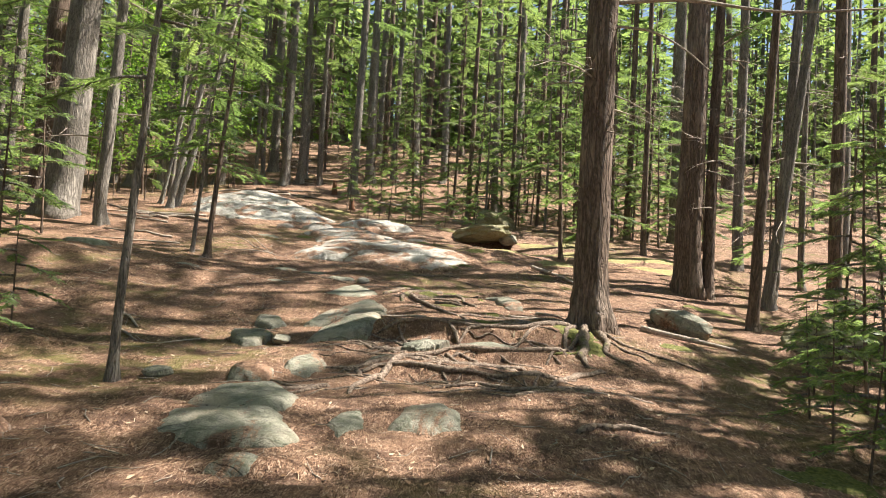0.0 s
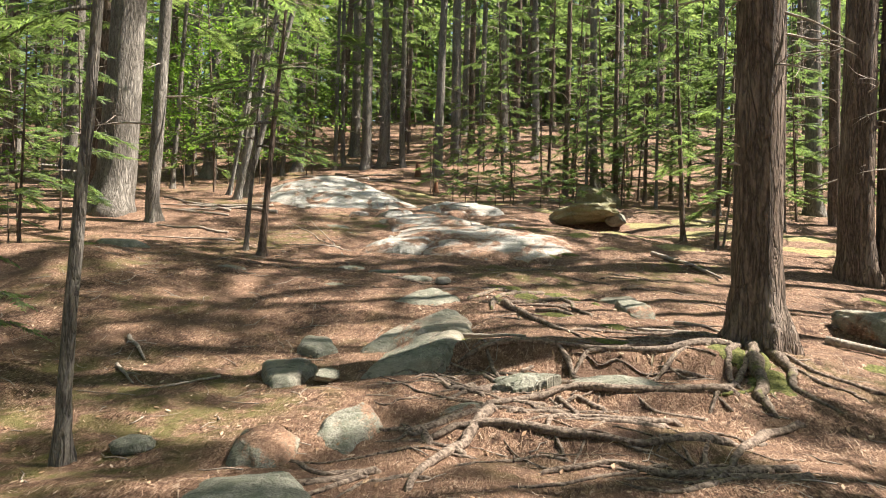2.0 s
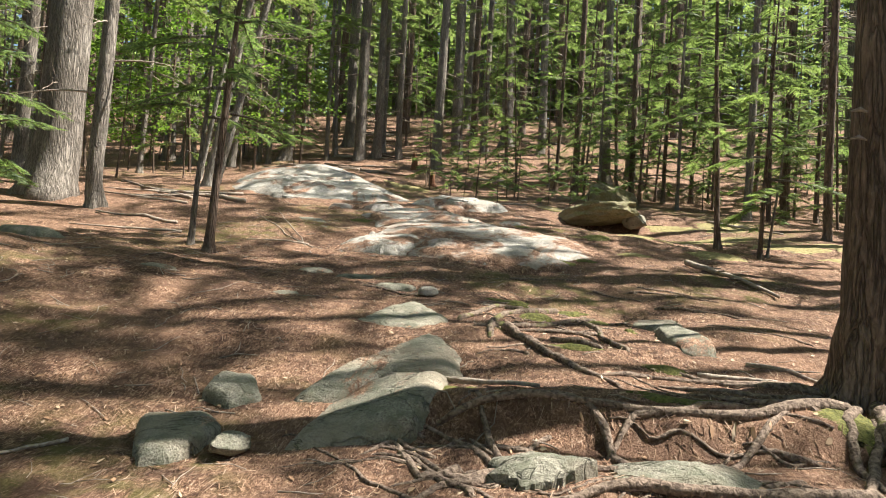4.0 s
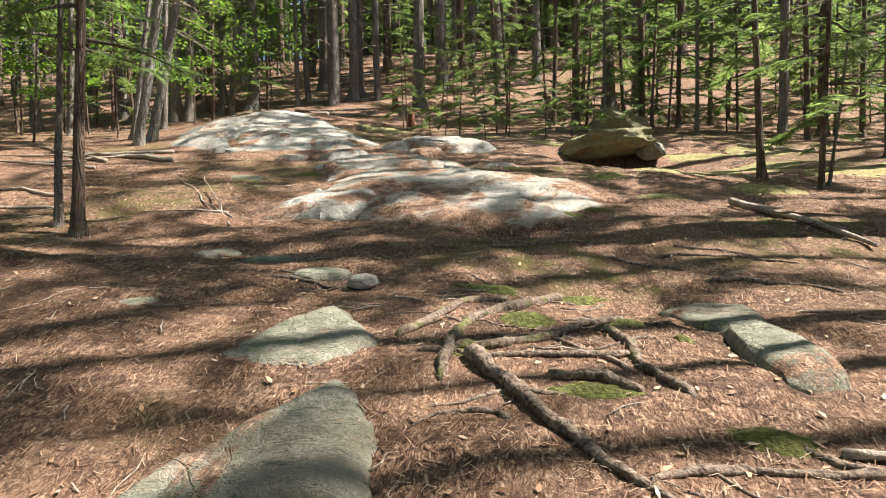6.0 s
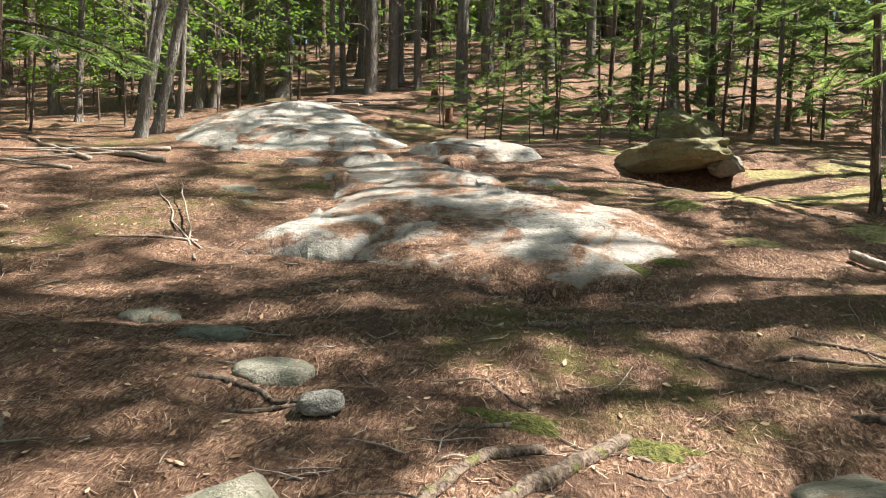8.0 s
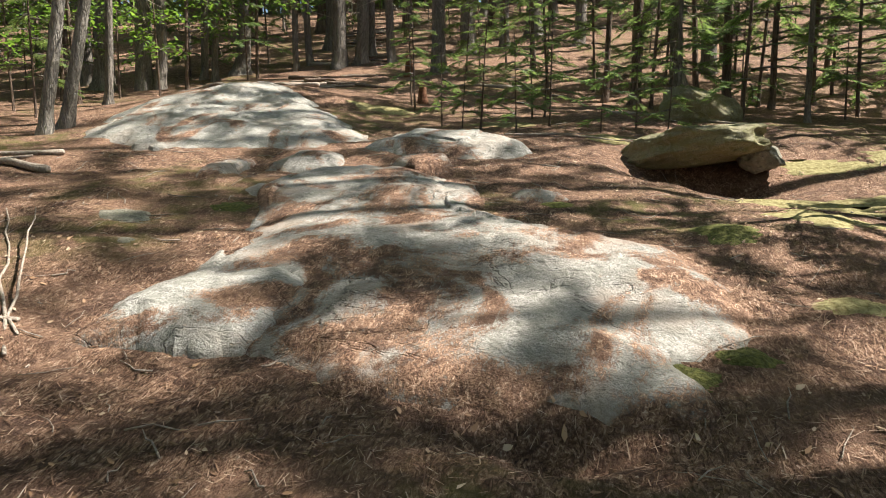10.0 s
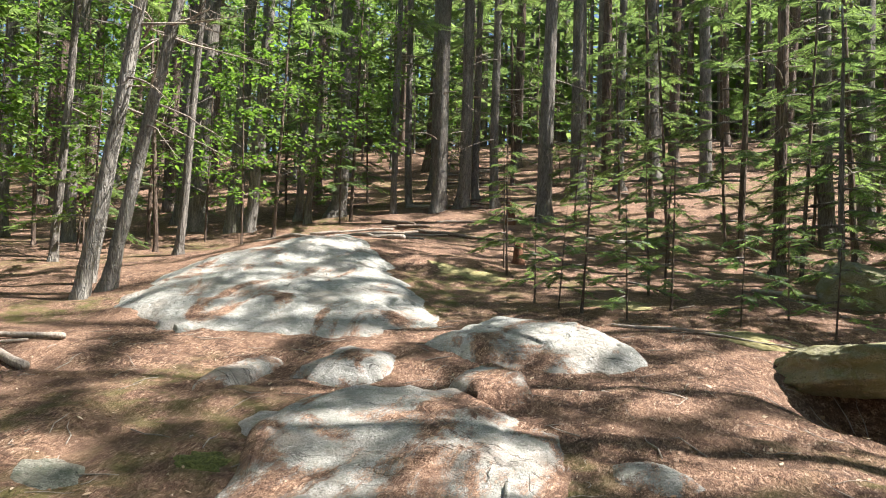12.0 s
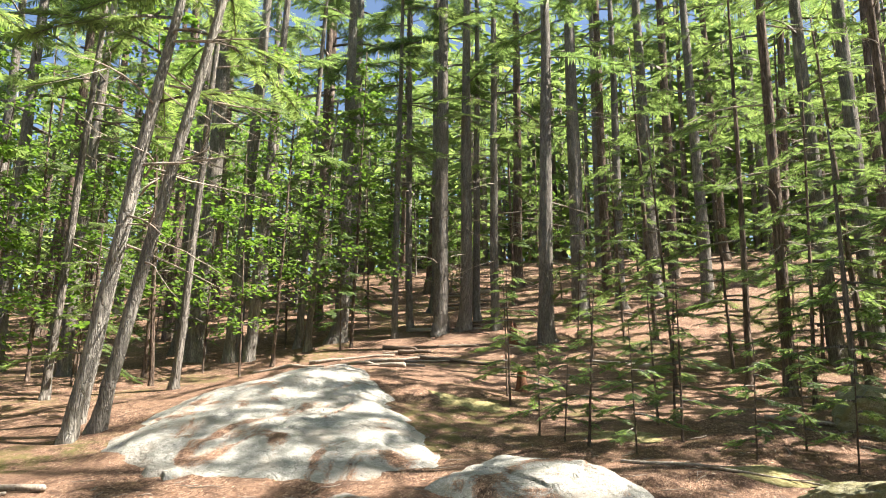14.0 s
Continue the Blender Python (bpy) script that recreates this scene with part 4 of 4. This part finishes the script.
def far_woods(n):
    """The wooded slope beyond, too far off to tell one tree from the next."""
    gen = np.random.default_rng(9)
    verts, faces, trunks = [], [], []
    for _ in range(n):
        a, r = gen.normal(0, 1.0), gen.uniform(40, 105)
        x, y = r * math.sin(a), 12 + r * math.cos(a)
        if y < 58 and abs(x) < 36 and y > -16:
            continue
        z, h = float(land(x, y)), gen.uniform(12, 22)
        trunks.append(tube([(x, y, z - 0.3), (x, y, z + h * 0.5), (x, y, z + h)], [gen.uniform(0.1, 0.25), 0.12, 0.03], 5))
        k = int(60 + 40 * gen.uniform())
        f = gen.uniform(0.03, 1, k)
        ang, rad = gen.uniform(0, 6.28, k), (1.1 - f) * 2.9 * np.sqrt(gen.uniform(0.05, 1, k))
        c = np.stack([x + rad * np.cos(ang), y + rad * np.sin(ang), z + h * f], 1)
        out = np.stack([np.cos(ang), np.sin(ang), gen.uniform(-0.6, 0.1, k)], 1)
        side = np.stack([-np.sin(ang), np.cos(ang), gen.uniform(-0.4, 0.4, k)], 1)
        size = gen.uniform(0.45, 0.95, k)[:, None]
        base = 4 * sum(len(v) // 4 for v in verts)
        quad = np.stack([c - 0.7 * size * out, c + 0.32 * size * side, c + size * out, c - 0.32 * size * side], 1).reshape(-1, 3)
        verts.append(quad)
        faces.extend([(base + 4 * i, base + 4 * i + 1, base + 4 * i + 2, base + 4 * i + 3) for i in range(k)])
    woods = new("far_woods")
    tagged(woods, "distant hemlock wood on the rising slope", "forest", kind="stuff")
    tagged(part("crown", np.concatenate(verts), faces, NEEDLE, woods, smooth=False), kind="stuff")
    v, f = joined(trunks)
    tagged(part("trunk", v, f, GREYBARK, woods), kind="stuff")


far_woods(1500)


# ---- roots ----
def root(points, r0, r1, seed, label="weathered bare tree root across the trail", sink=0.5, lift=0.0, material=None):
    """A surface root that snakes over the ground through plan points."""
    gen = np.random.default_rng(seed)
    line = smooth_line(points, 6 * len(points))
    n = len(line)
    line = line + np.stack([fbm(np.arange(n) / 3.0, np.full(n, seed * 1.7), seed, 3), fbm(np.arange(n) / 3.0, np.full(n, seed * 2.9 + 50), seed + 1, 3)], 1) * 0.09
    r = np.linspace(r0, r1, n) * (1 + 1.1 * fbm(np.arange(n) / 3.0, np.full(n, seed * 3.3), seed + 4, 2))
    arch = np.sin(np.linspace(0, np.pi, n)) * lift
    z = ground_h(line[:, 0], line[:, 1]) + r * (1 - sink) * 0.8 + arch
    z = np.convolve(np.pad(z, 2, "edge"), [0.1, 0.2, 0.4, 0.2, 0.1], "valid")
    z[0], z[-1] = z[0] - r[0], z[-1] - r[-1] * 1.5
    v, f = tube(np.column_stack([line, z]), r * 0.8, 10, 0.13, gen)
    return tagged(part("tree_root", v, f, material or ROOTBARK), label, "root", "exposed roots")


root([(0.02, 13.07), (-0.42, 12.34), (-0.62, 11.91), (-0.63, 11.38), (-0.62, 11.04)], 0.045, 0.03, 1, material=MOSSBARK)
root([(-0.37, 12.77), (-0.65, 12.44), (-0.79, 12.03), (-0.95, 11.7)], 0.04, 0.03, 2, material=MOSSBARK)
root([(0.37, 12.13), (0.12, 11.99), (-0.18, 11.72), (-0.39, 11.58), (-0.6, 11.45)], 0.03, 0.035, 3, material=MOSSBARK)
root([(0.33, 11.45), (-0.03, 11.4), (-0.41, 11.4), (-0.79, 11.4)], 0.03, 0.025, 4)
root([(0.15, 11.95), (0.3, 11.62), (0.34, 11.32), (0.52, 10.93)], 0.03, 0.03, 5, material=MOSSBARK)
root([(-0.5, 11.37), (-0.39, 11.14), (-0.22, 10.89), (-0.06, 10.6), (0.1, 10.3), (0.35, 9.95)], 0.058, 0.02, 6)
root([(-0.11, 11.15), (0.13, 11.11), (0.31, 11.0)], 0.03, 0.03, 7)
root([(0.0, 12.2), (0.2, 12.2), (0.45, 12.15)], 0.016, 0.02, 8)
for k, (pts, r) in enumerate([
    ([(1.75, 9.85), (1.2, 9.6), (0.5, 9.52), (-0.2, 9.5), (-0.8, 9.4)], 0.05), ([(1.1, 9.75), (0.75, 9.62), (0.35, 9.42), (0.2, 9.2)], 0.035),
    ([(1.5, 8.75), (1.0, 8.7), (0.4, 8.68), (-0.1, 8.55), (-0.5, 8.3)], 0.05), ([(1.3, 7.85), (0.7, 7.7), (0.1, 7.66), (-0.5, 7.75), (-0.85, 7.6)], 0.048),
    ([(0.1, 8.6), (0.2, 8.2), (0.0, 7.9), (0.1, 7.5)], 0.035), ([(-0.4, 8.1), (-0.55, 7.6), (-0.75, 7.1), (-0.8, 6.7)], 0.05), ([(1.0, 8.3), (0.5, 8.15), (0.0, 8.2), (-0.3, 8.05)], 0.04),
    ([(1.4, 7.4), (0.9, 7.2), (0.35, 7.25), (-0.1, 7.1)], 0.04), ([(1.9, 8.4), (1.5, 8.1), (1.2, 7.6), (1.0, 7.1)], 0.05), ([(0.6, 9.3), (0.3, 9.05), (-0.2, 9.05), (-0.6, 8.9)], 0.035),
]):
    root(pts, r, r * 0.55, 300 + k, "thick worn root polished pale by feet")
root([(1.95, 9.98), (1.85, 9.6), (1.82, 9.2), (1.7, 8.8), (1.75, 8.5)], 0.10, 0.03, 320, "mossy buttress root of the big hemlock", 0.45, material=MOSSBARK)
root([(2.05, 9.98), (2.15, 9.55), (2.1, 9.1), (2.3, 8.7)], 0.07, 0.02, 321, "mossy buttress root of the big hemlock", 0.5, material=MOSSBARK)
spread = np.random.default_rng(5)
for k in range(9):
    a = radians(165 + 17 * k)
    p0 = (2.02 + 0.32 * math.cos(a), 10.2 + 0.32 * math.sin(a))
    l = spread.uniform(0.7, 1.7)
    bend = spread.uniform(-0.5, 0.5)
    pts = [(p0[0] + l * t * math.cos(a + bend * t), p0[1] + l * t * math.sin(a + bend * t)) for t in (0, 0.3, 0.6, 0.85, 1.0)]
    root(pts, spread.uniform(0.03, 0.06), 0.015, 20 + k, "mossy root running out from the big hemlock", 0.7, material=MOSS if k == 6 else None)
for k in range(60):
    x, y = spread.uniform(-1.2, 1.7), spread.uniform(6.9, 9.7)
    a, l = radians(spread.normal(180, 24)), spread.uniform(0.35, 1.5)
    bend = spread.normal(0, 0.16, 2)
    root([(x, y), (x + 0.35 * l * math.cos(a), y + 0.35 * l * math.sin(a) + bend[0]), (x + 0.7 * l * math.cos(a), y + 0.7 * l * math.sin(a) + bend[1]), (x + l * math.cos(a), y + l * math.sin(a))], spread.uniform(0.012, 0.045), 0.008, 50 + k, sink=spread.uniform(0.5, 1.3))
for k in range(16):
    x, y = spread.uniform(-0.9, 0.9), spread.uniform(10.6, 13.4)
    a, l = radians(spread.normal(200, 30)), spread.uniform(0.4, 1.0)
    root([(x, y), (x + 0.5 * l * math.cos(a), y + 0.5 * l * math.sin(a) + spread.normal(0, 0.08)), (x + l * math.cos(a), y + l * math.sin(a))], spread.uniform(0.012, 0.025), 0.008, 150 + k, sink=spread.uniform(0.4, 1.1))


# ---- litter, moss and fallen wood ----
def scatter_needles(n):
    """Loose fallen needles over the trail, in drifts."""
    gen = np.random.default_rng(41)
    x, y = gen.uniform(-5.5, 4.0, 3 * n), 2.5 + 15 * gen.uniform(0, 1, 3 * n) ** 1.2
    keep = gen.uniform(0, 1, 3 * n) < 0.25 + 1.1 * noise2(x / 0.7, y / 0.5, 60) ** 2
    x, y = x[keep][:n], y[keep][:n]
    n = len(x)
    a, l, w = gen.normal(0.3, 1.1, n), gen.uniform(0.03, 0.075, n), gen.uniform(0.0014, 0.0028, n)
    dx, dy = l * np.cos(a), l * np.sin(a)
    px, py = -w * np.sin(a), w * np.cos(a)
    z0, z1 = ground_h(x, y) + 0.006, ground_h(x + dx, y + dy) + gen.uniform(0.003, 0.02, n)
    v = np.stack([np.stack([x + px, y + py, z0], 1), np.stack([x - px, y - py, z0], 1), np.stack([x + dx - px, y + dy - py, z1], 1), np.stack([x + dx + px, y + dy + py, z1], 1)], 1).reshape(-1, 3)
    f = np.arange(4 * n).reshape(-1, 4)
    return tagged(part("fallen_needles", v, f, FALLEN, smooth=False), "loose reddish fallen needles over the trail", "litter", kind="stuff")


def scatter_leaves(n):
    gen = np.random.default_rng(43)
    shape = np.array([(-0.5, 0, 0), (-0.2, 0.28, 0.12), (0.2, 0.22, 0.05), (0.55, 0, 0.16), (0.2, -0.24, 0.1), (-0.2, -0.26, 0.02)])
    verts = []
    for _ in range(n):
        x, y = gen.uniform(-6.5, 4.5), gen.uniform(3.0, 24.0)
        s, a = gen.uniform(0.02, 0.055), gen.uniform(0, 6.28)
        p = shape * s * (1, gen.uniform(0.6, 1), gen.uniform(0.3, 2))
        c, q = math.cos(a), math.sin(a)
        X, Y = x + p[:, 0] * c - p[:, 1] * q, y + p[:, 0] * q + p[:, 1] * c
        verts.append(np.stack([X, Y, ground_h(X, Y) + p[:, 2] + 0.008], 1))
    return tagged(part("dry_leaves", np.concatenate(verts), np.arange(6 * n).reshape(-1, 6), DRYLEAF, smooth=False), "dry brown leaves strewn over the litter", "litter", kind="stuff")


def scatter_twigs(n):
    gen = np.random.default_rng(44)
    out = []
    for _ in range(n):
        x, y = gen.uniform(-6.5, 4.5), gen.uniform(4.0, 24.0)
        a, l, r = gen.uniform(0, 3.14), gen.uniform(0.06, 0.35), gen.uniform(0.002, 0.006)
        t = np.array([0, 0.4, 0.75, 1.0])
        X = x + l * t * math.cos(a) + gen.normal(0, 0.012, 4)
        Y = y + l * t * math.sin(a) + gen.normal(0, 0.012, 4)
        out.append(tube(np.stack([X, Y, ground_h(X, Y) + r + gen.uniform(0, 0.012, 4)], 1), [r, r, r * 0.8, r * 0.4], 4))
    v, f = joined(out)
    return tagged(part("twigs", v, f, DEADWOOD), "small broken twigs in the litter", "litter", kind="stuff")


def stick(x0, y0, x1, y1, r, seed, h0=0.0, h1=0.0, label="fallen grey branch lying on the needles", name="fallen_branch", material=None, forks=2):
    gen = np.random.default_rng(seed)
    t = np.linspace(0, 1, 9)
    l = math.hypot(x1 - x0, y1 - y0)
    X, Y = x0 + (x1 - x0) * t + gen.normal(0, 0.007 * l, 9), y0 + (y1 - y0) * t + gen.normal(0, 0.007 * l, 9)
    Z = np.interp(t, [0, 1], [float(ground_h(x0, y0)) + h0, float(ground_h(x1, y1)) + h1])
    Z = np.maximum(Z, ground_h(X, Y)) + r * 0.8
    pieces = [tube(np.stack([X, Y, Z], 1), r * np.linspace(1, 0.45, 9), 8, 0.06, gen)]
    for _ in range(forks):
        i = gen.integers(2, 7)
        d = np.array([x1 - x0, y1 - y0, 0.0]) * gen.uniform(0.1, 0.25) + gen.normal(0, 0.1 * l, 3) * (1, 1, 0.5)
        d[2] = 0.1 * abs(d[2])
        p = np.array([X[i], Y[i], Z[i]])
        pieces.append(tube([p, p + 0.5 * d + gen.normal(0, 0.01, 3), p + d], [r * 0.45, r * 0.35, r * 0.2], 5))
    v, f = joined(pieces)
    return tagged(part(name, v, f, material or DEADWOOD), label, "branch", "fallen branches")


def moss(x, y, rx, ry, seed, lift=0.03, material=None):
    """A cushion of moss with a ragged rim, lying on the ground."""
    rings, sides = 9, 26
    th = np.linspace(0, 2 * np.pi, sides, endpoint=False)
    out = 1 + 1.1 * fbm(2.2 * np.cos(th) + seed, 2.2 * np.sin(th), seed, 4)
    R, T = np.meshgrid(np.linspace(0.03, 1, rings), th, indexing="ij")
    X, Y = x + rx * R * out * np.cos(T), y + ry * R * out * np.sin(T)
    Z = ground_h(X, Y) + lift * (1 - 1.5 * R**2) + 0.02 * fbm(X / 0.05, Y / 0.05, seed, 2)
    ob = part("moss", np.stack([X, Y, Z], 2).reshape(-1, 3), ring_faces(rings, sides), material or MOSS)
    return tagged(ob, "bright green moss cushion on the ground", "moss", "moss cushions")


for k, (x, y, rx, ry) in enumerate([
    (0.12, 12.95, 0.22, 0.12), (-0.5, 12.95, 0.28, 0.12), (0.33, 12.1, 0.2, 0.14), (-0.2, 12.1, 0.2, 0.16), (-0.52, 11.5, 0.14, 0.2),
    (0.1, 11.0, 0.25, 0.1), (0.62, 11.75, 0.07, 0.06), (0.75, 10.6, 0.2, 0.16), (1.75, 9.65, 0.3, 0.25), (1.9, 9.2, 0.25, 0.35), (0.7, 9.75, 0.4, 0.1),
    (-0.9, 9.75, 0.35, 0.07), (0.75, 17.75, 0.3, 0.35), (0.1, 15.45, 0.25, 0.12), (0.45, 15.65, 0.2, 0.14), (-0.55, 18.4, 0.18, 0.12), (-3.55, 18.2, 0.2, 0.12),
    (1.2, 16.4, 0.3, 0.16), (1.9, 20.1, 0.7, 0.3), (2.4, 19.2, 0.6, 0.25), (3.4, 20.6, 0.8, 0.35), (2.7, 21.9, 0.7, 0.4), (-1.6, 24.0, 0.9, 0.3), (2.6, 17.2, 0.5, 0.4), (1.6, 18.4, 0.5, 0.5), (2.9, 20.2, 0.9, 0.6), (4.3, 19.4, 0.9, 0.6), (4.0, 22.2, 1.0, 0.7), (1.5, 19.3, 0.4, 0.4), (5.2, 18.0, 0.8, 0.5), (5.8, 20.0, 0.8, 0.6),
    (0.2, 22.6, 0.7, 0.25), (-3.9, 25.4, 0.8, 0.35), (4.2, 12.9, 0.5, 0.3), (5.2, 14.2, 0.6, 0.3), (3.3, 10.2, 0.3, 0.2), (-4.6, 5.2, 0.35, 0.25), (-3.9, 4.6, 0.3, 0.2), (3.0, 5.6, 0.5, 0.3), (-7.1, 13.0, 0.4, 0.2),
]):
    moss(x, y, rx, ry, 70 + k, material=PALEMOSS if x > 1.15 and y > 16 or y > 22 else None)

stick(1.95, 16.2, 2.75, 14.5, 0.045, 1, 0.02, 0.02, "fallen half-rotten log end beside the trail", forks=3)
stick(-3.57, 15.42, -5.3, 17.5, 0.013, 2, 0.0, 0.06, forks=0)
stick(-3.62, 15.5, -4.75, 17.2, 0.011, 3, 0.0, 0.16, forks=0)
stick(-3.7, 15.7, -4.6, 15.5, 0.016, 4, forks=0)
for k, (x0, y0, x1, y1, r) in enumerate([
    (-6.2, 19.2, -8.6, 20.0, 0.05), (-6.6, 20.0, -9.2, 19.4, 0.035), (-7.3, 19.0, -9.8, 20.6, 0.04), (-7.0, 18.2, -9.0, 18.6, 0.03), (-8.4, 18.6, -6.9, 19.8, 0.03),
    (-6.0, 16.0, -7.8, 16.6, 0.03), (-5.6, 15.4, -7.3, 15.2, 0.022), (-3.9, 8.9, -3.5, 8.5, 0.02), (-4.2, 9.6, -3.8, 9.2, 0.025), (-2.9, 8.9, -3.2, 8.4, 0.014),
    (1.4, 10.9, 2.2, 10.6, 0.02), (0.95, 10.5, 1.5, 10.45, 0.022),
    (-9.0, 27.0, -7.0, 26.2, 0.05), (-6.0, 27.5, -8.0, 28.4, 0.05), (-1.5, 30.0, -3.0, 30.6, 0.06), (0.2, 25.2, 2.2, 24.4, 0.03), (-1.4, 22.6, 0.6, 22.4, 0.02), (3.6, 22.5, 5.0, 21.5, 0.035),
    (-1.6, 10.2, -0.2, 9.7, 0.03), (3.0, 11.0, 4.2, 10.4, 0.05), (-7.8, 29.5, -6.2, 30.4, 0.05), (-9.6, 30.2, -7.8, 31.2, 0.05),
]):
    stick(x0, y0, x1, y1, r, 10 + k)
scatter_needles(65000)
scatter_leaves(5500)
scatter_twigs(1100)
root([(1.15, 6.0), (1.4, 6.12), (1.7, 6.05), (1.95, 5.9)], 0.04, 0.03, 200, "mossy root end in the shade", 0.5, material=ROOTBARK)
for k, (x0, y0, x1, y1, r) in enumerate([(1.1, 13.4, 1.9, 12.9, 0.03), (0.4, 13.95, 1.0, 13.6, 0.03), (1.0, 14.3, 1.6, 13.9, 0.025), (-0.6, 14.1, 0.2, 14.3, 0.03), (0.8, 14.0, 1.9, 13.7, 0.02), (1.4, 12.4, 2.3, 12.0, 0.02), (-2.2, 13.0, -1.5, 12.8, 0.03), (-1.9, 12.75, -1.3, 12.7, 0.02)]):
    root([(x0, y0), ((x0 + x1) / 2, (y0 + y1) / 2 + 0.06), (x1, y1)], r, r * 0.5, 220 + k, "half-buried dark root in the needles", 0.7)


# the worn path up the slope behind, stepped with roots and fallen wood
path = np.random.default_rng(12)
for k in range(22):
    y = path.uniform(28.5, 44)
    x = -7.6 - 0.16 * (y - 30) + path.normal(0, 0.9)
    l, a = path.uniform(0.8, 2.2), path.normal(0, 0.3)
    stick(x, y, x + l * math.cos(a), y + l * math.sin(a), path.uniform(0.03, 0.07), 400 + k, label="grey fallen wood across the upper path", material=ROOTBARK if k % 2 else DEADWOOD)


def stump(x, y, d, h, seed):
    """A rotten stump with a splintered top."""
    gen = np.random.default_rng(seed)
    sides = 16
    th = np.linspace(0, 2 * np.pi, sides, endpoint=False)
    z0 = float(ground_h(x, y))
    rows = []
    for f in (-0.3, 0.0, 0.2, 0.5, 0.8, 1.0, 0.75):
        r = d / 2 * (1.5 - 0.6 * min(1, max(f, 0)) ** 0.5) * (1 + 0.1 * gen.uniform(-1, 1, sides))
        top = h * 0.3 * gen.uniform(-1, 1, sides) if f == 1.0 else 0.0
        r = r * 0.5 if f == 0.75 else r
        rows.append(np.stack([x + r * np.cos(th), y + r * np.sin(th), np.full(sides, z0 + h * f) + top], 1))
    return tagged(part("tree_stump", np.concatenate(rows), ring_faces(len(rows), sides), CHARCOAL), "splintered reddish rotten stump in the litter", "stump")


stump(-5.1, 32.6, 0.2, 0.6, 1)
stump(-3.55, 27.0, 0.16, 0.4, 2)
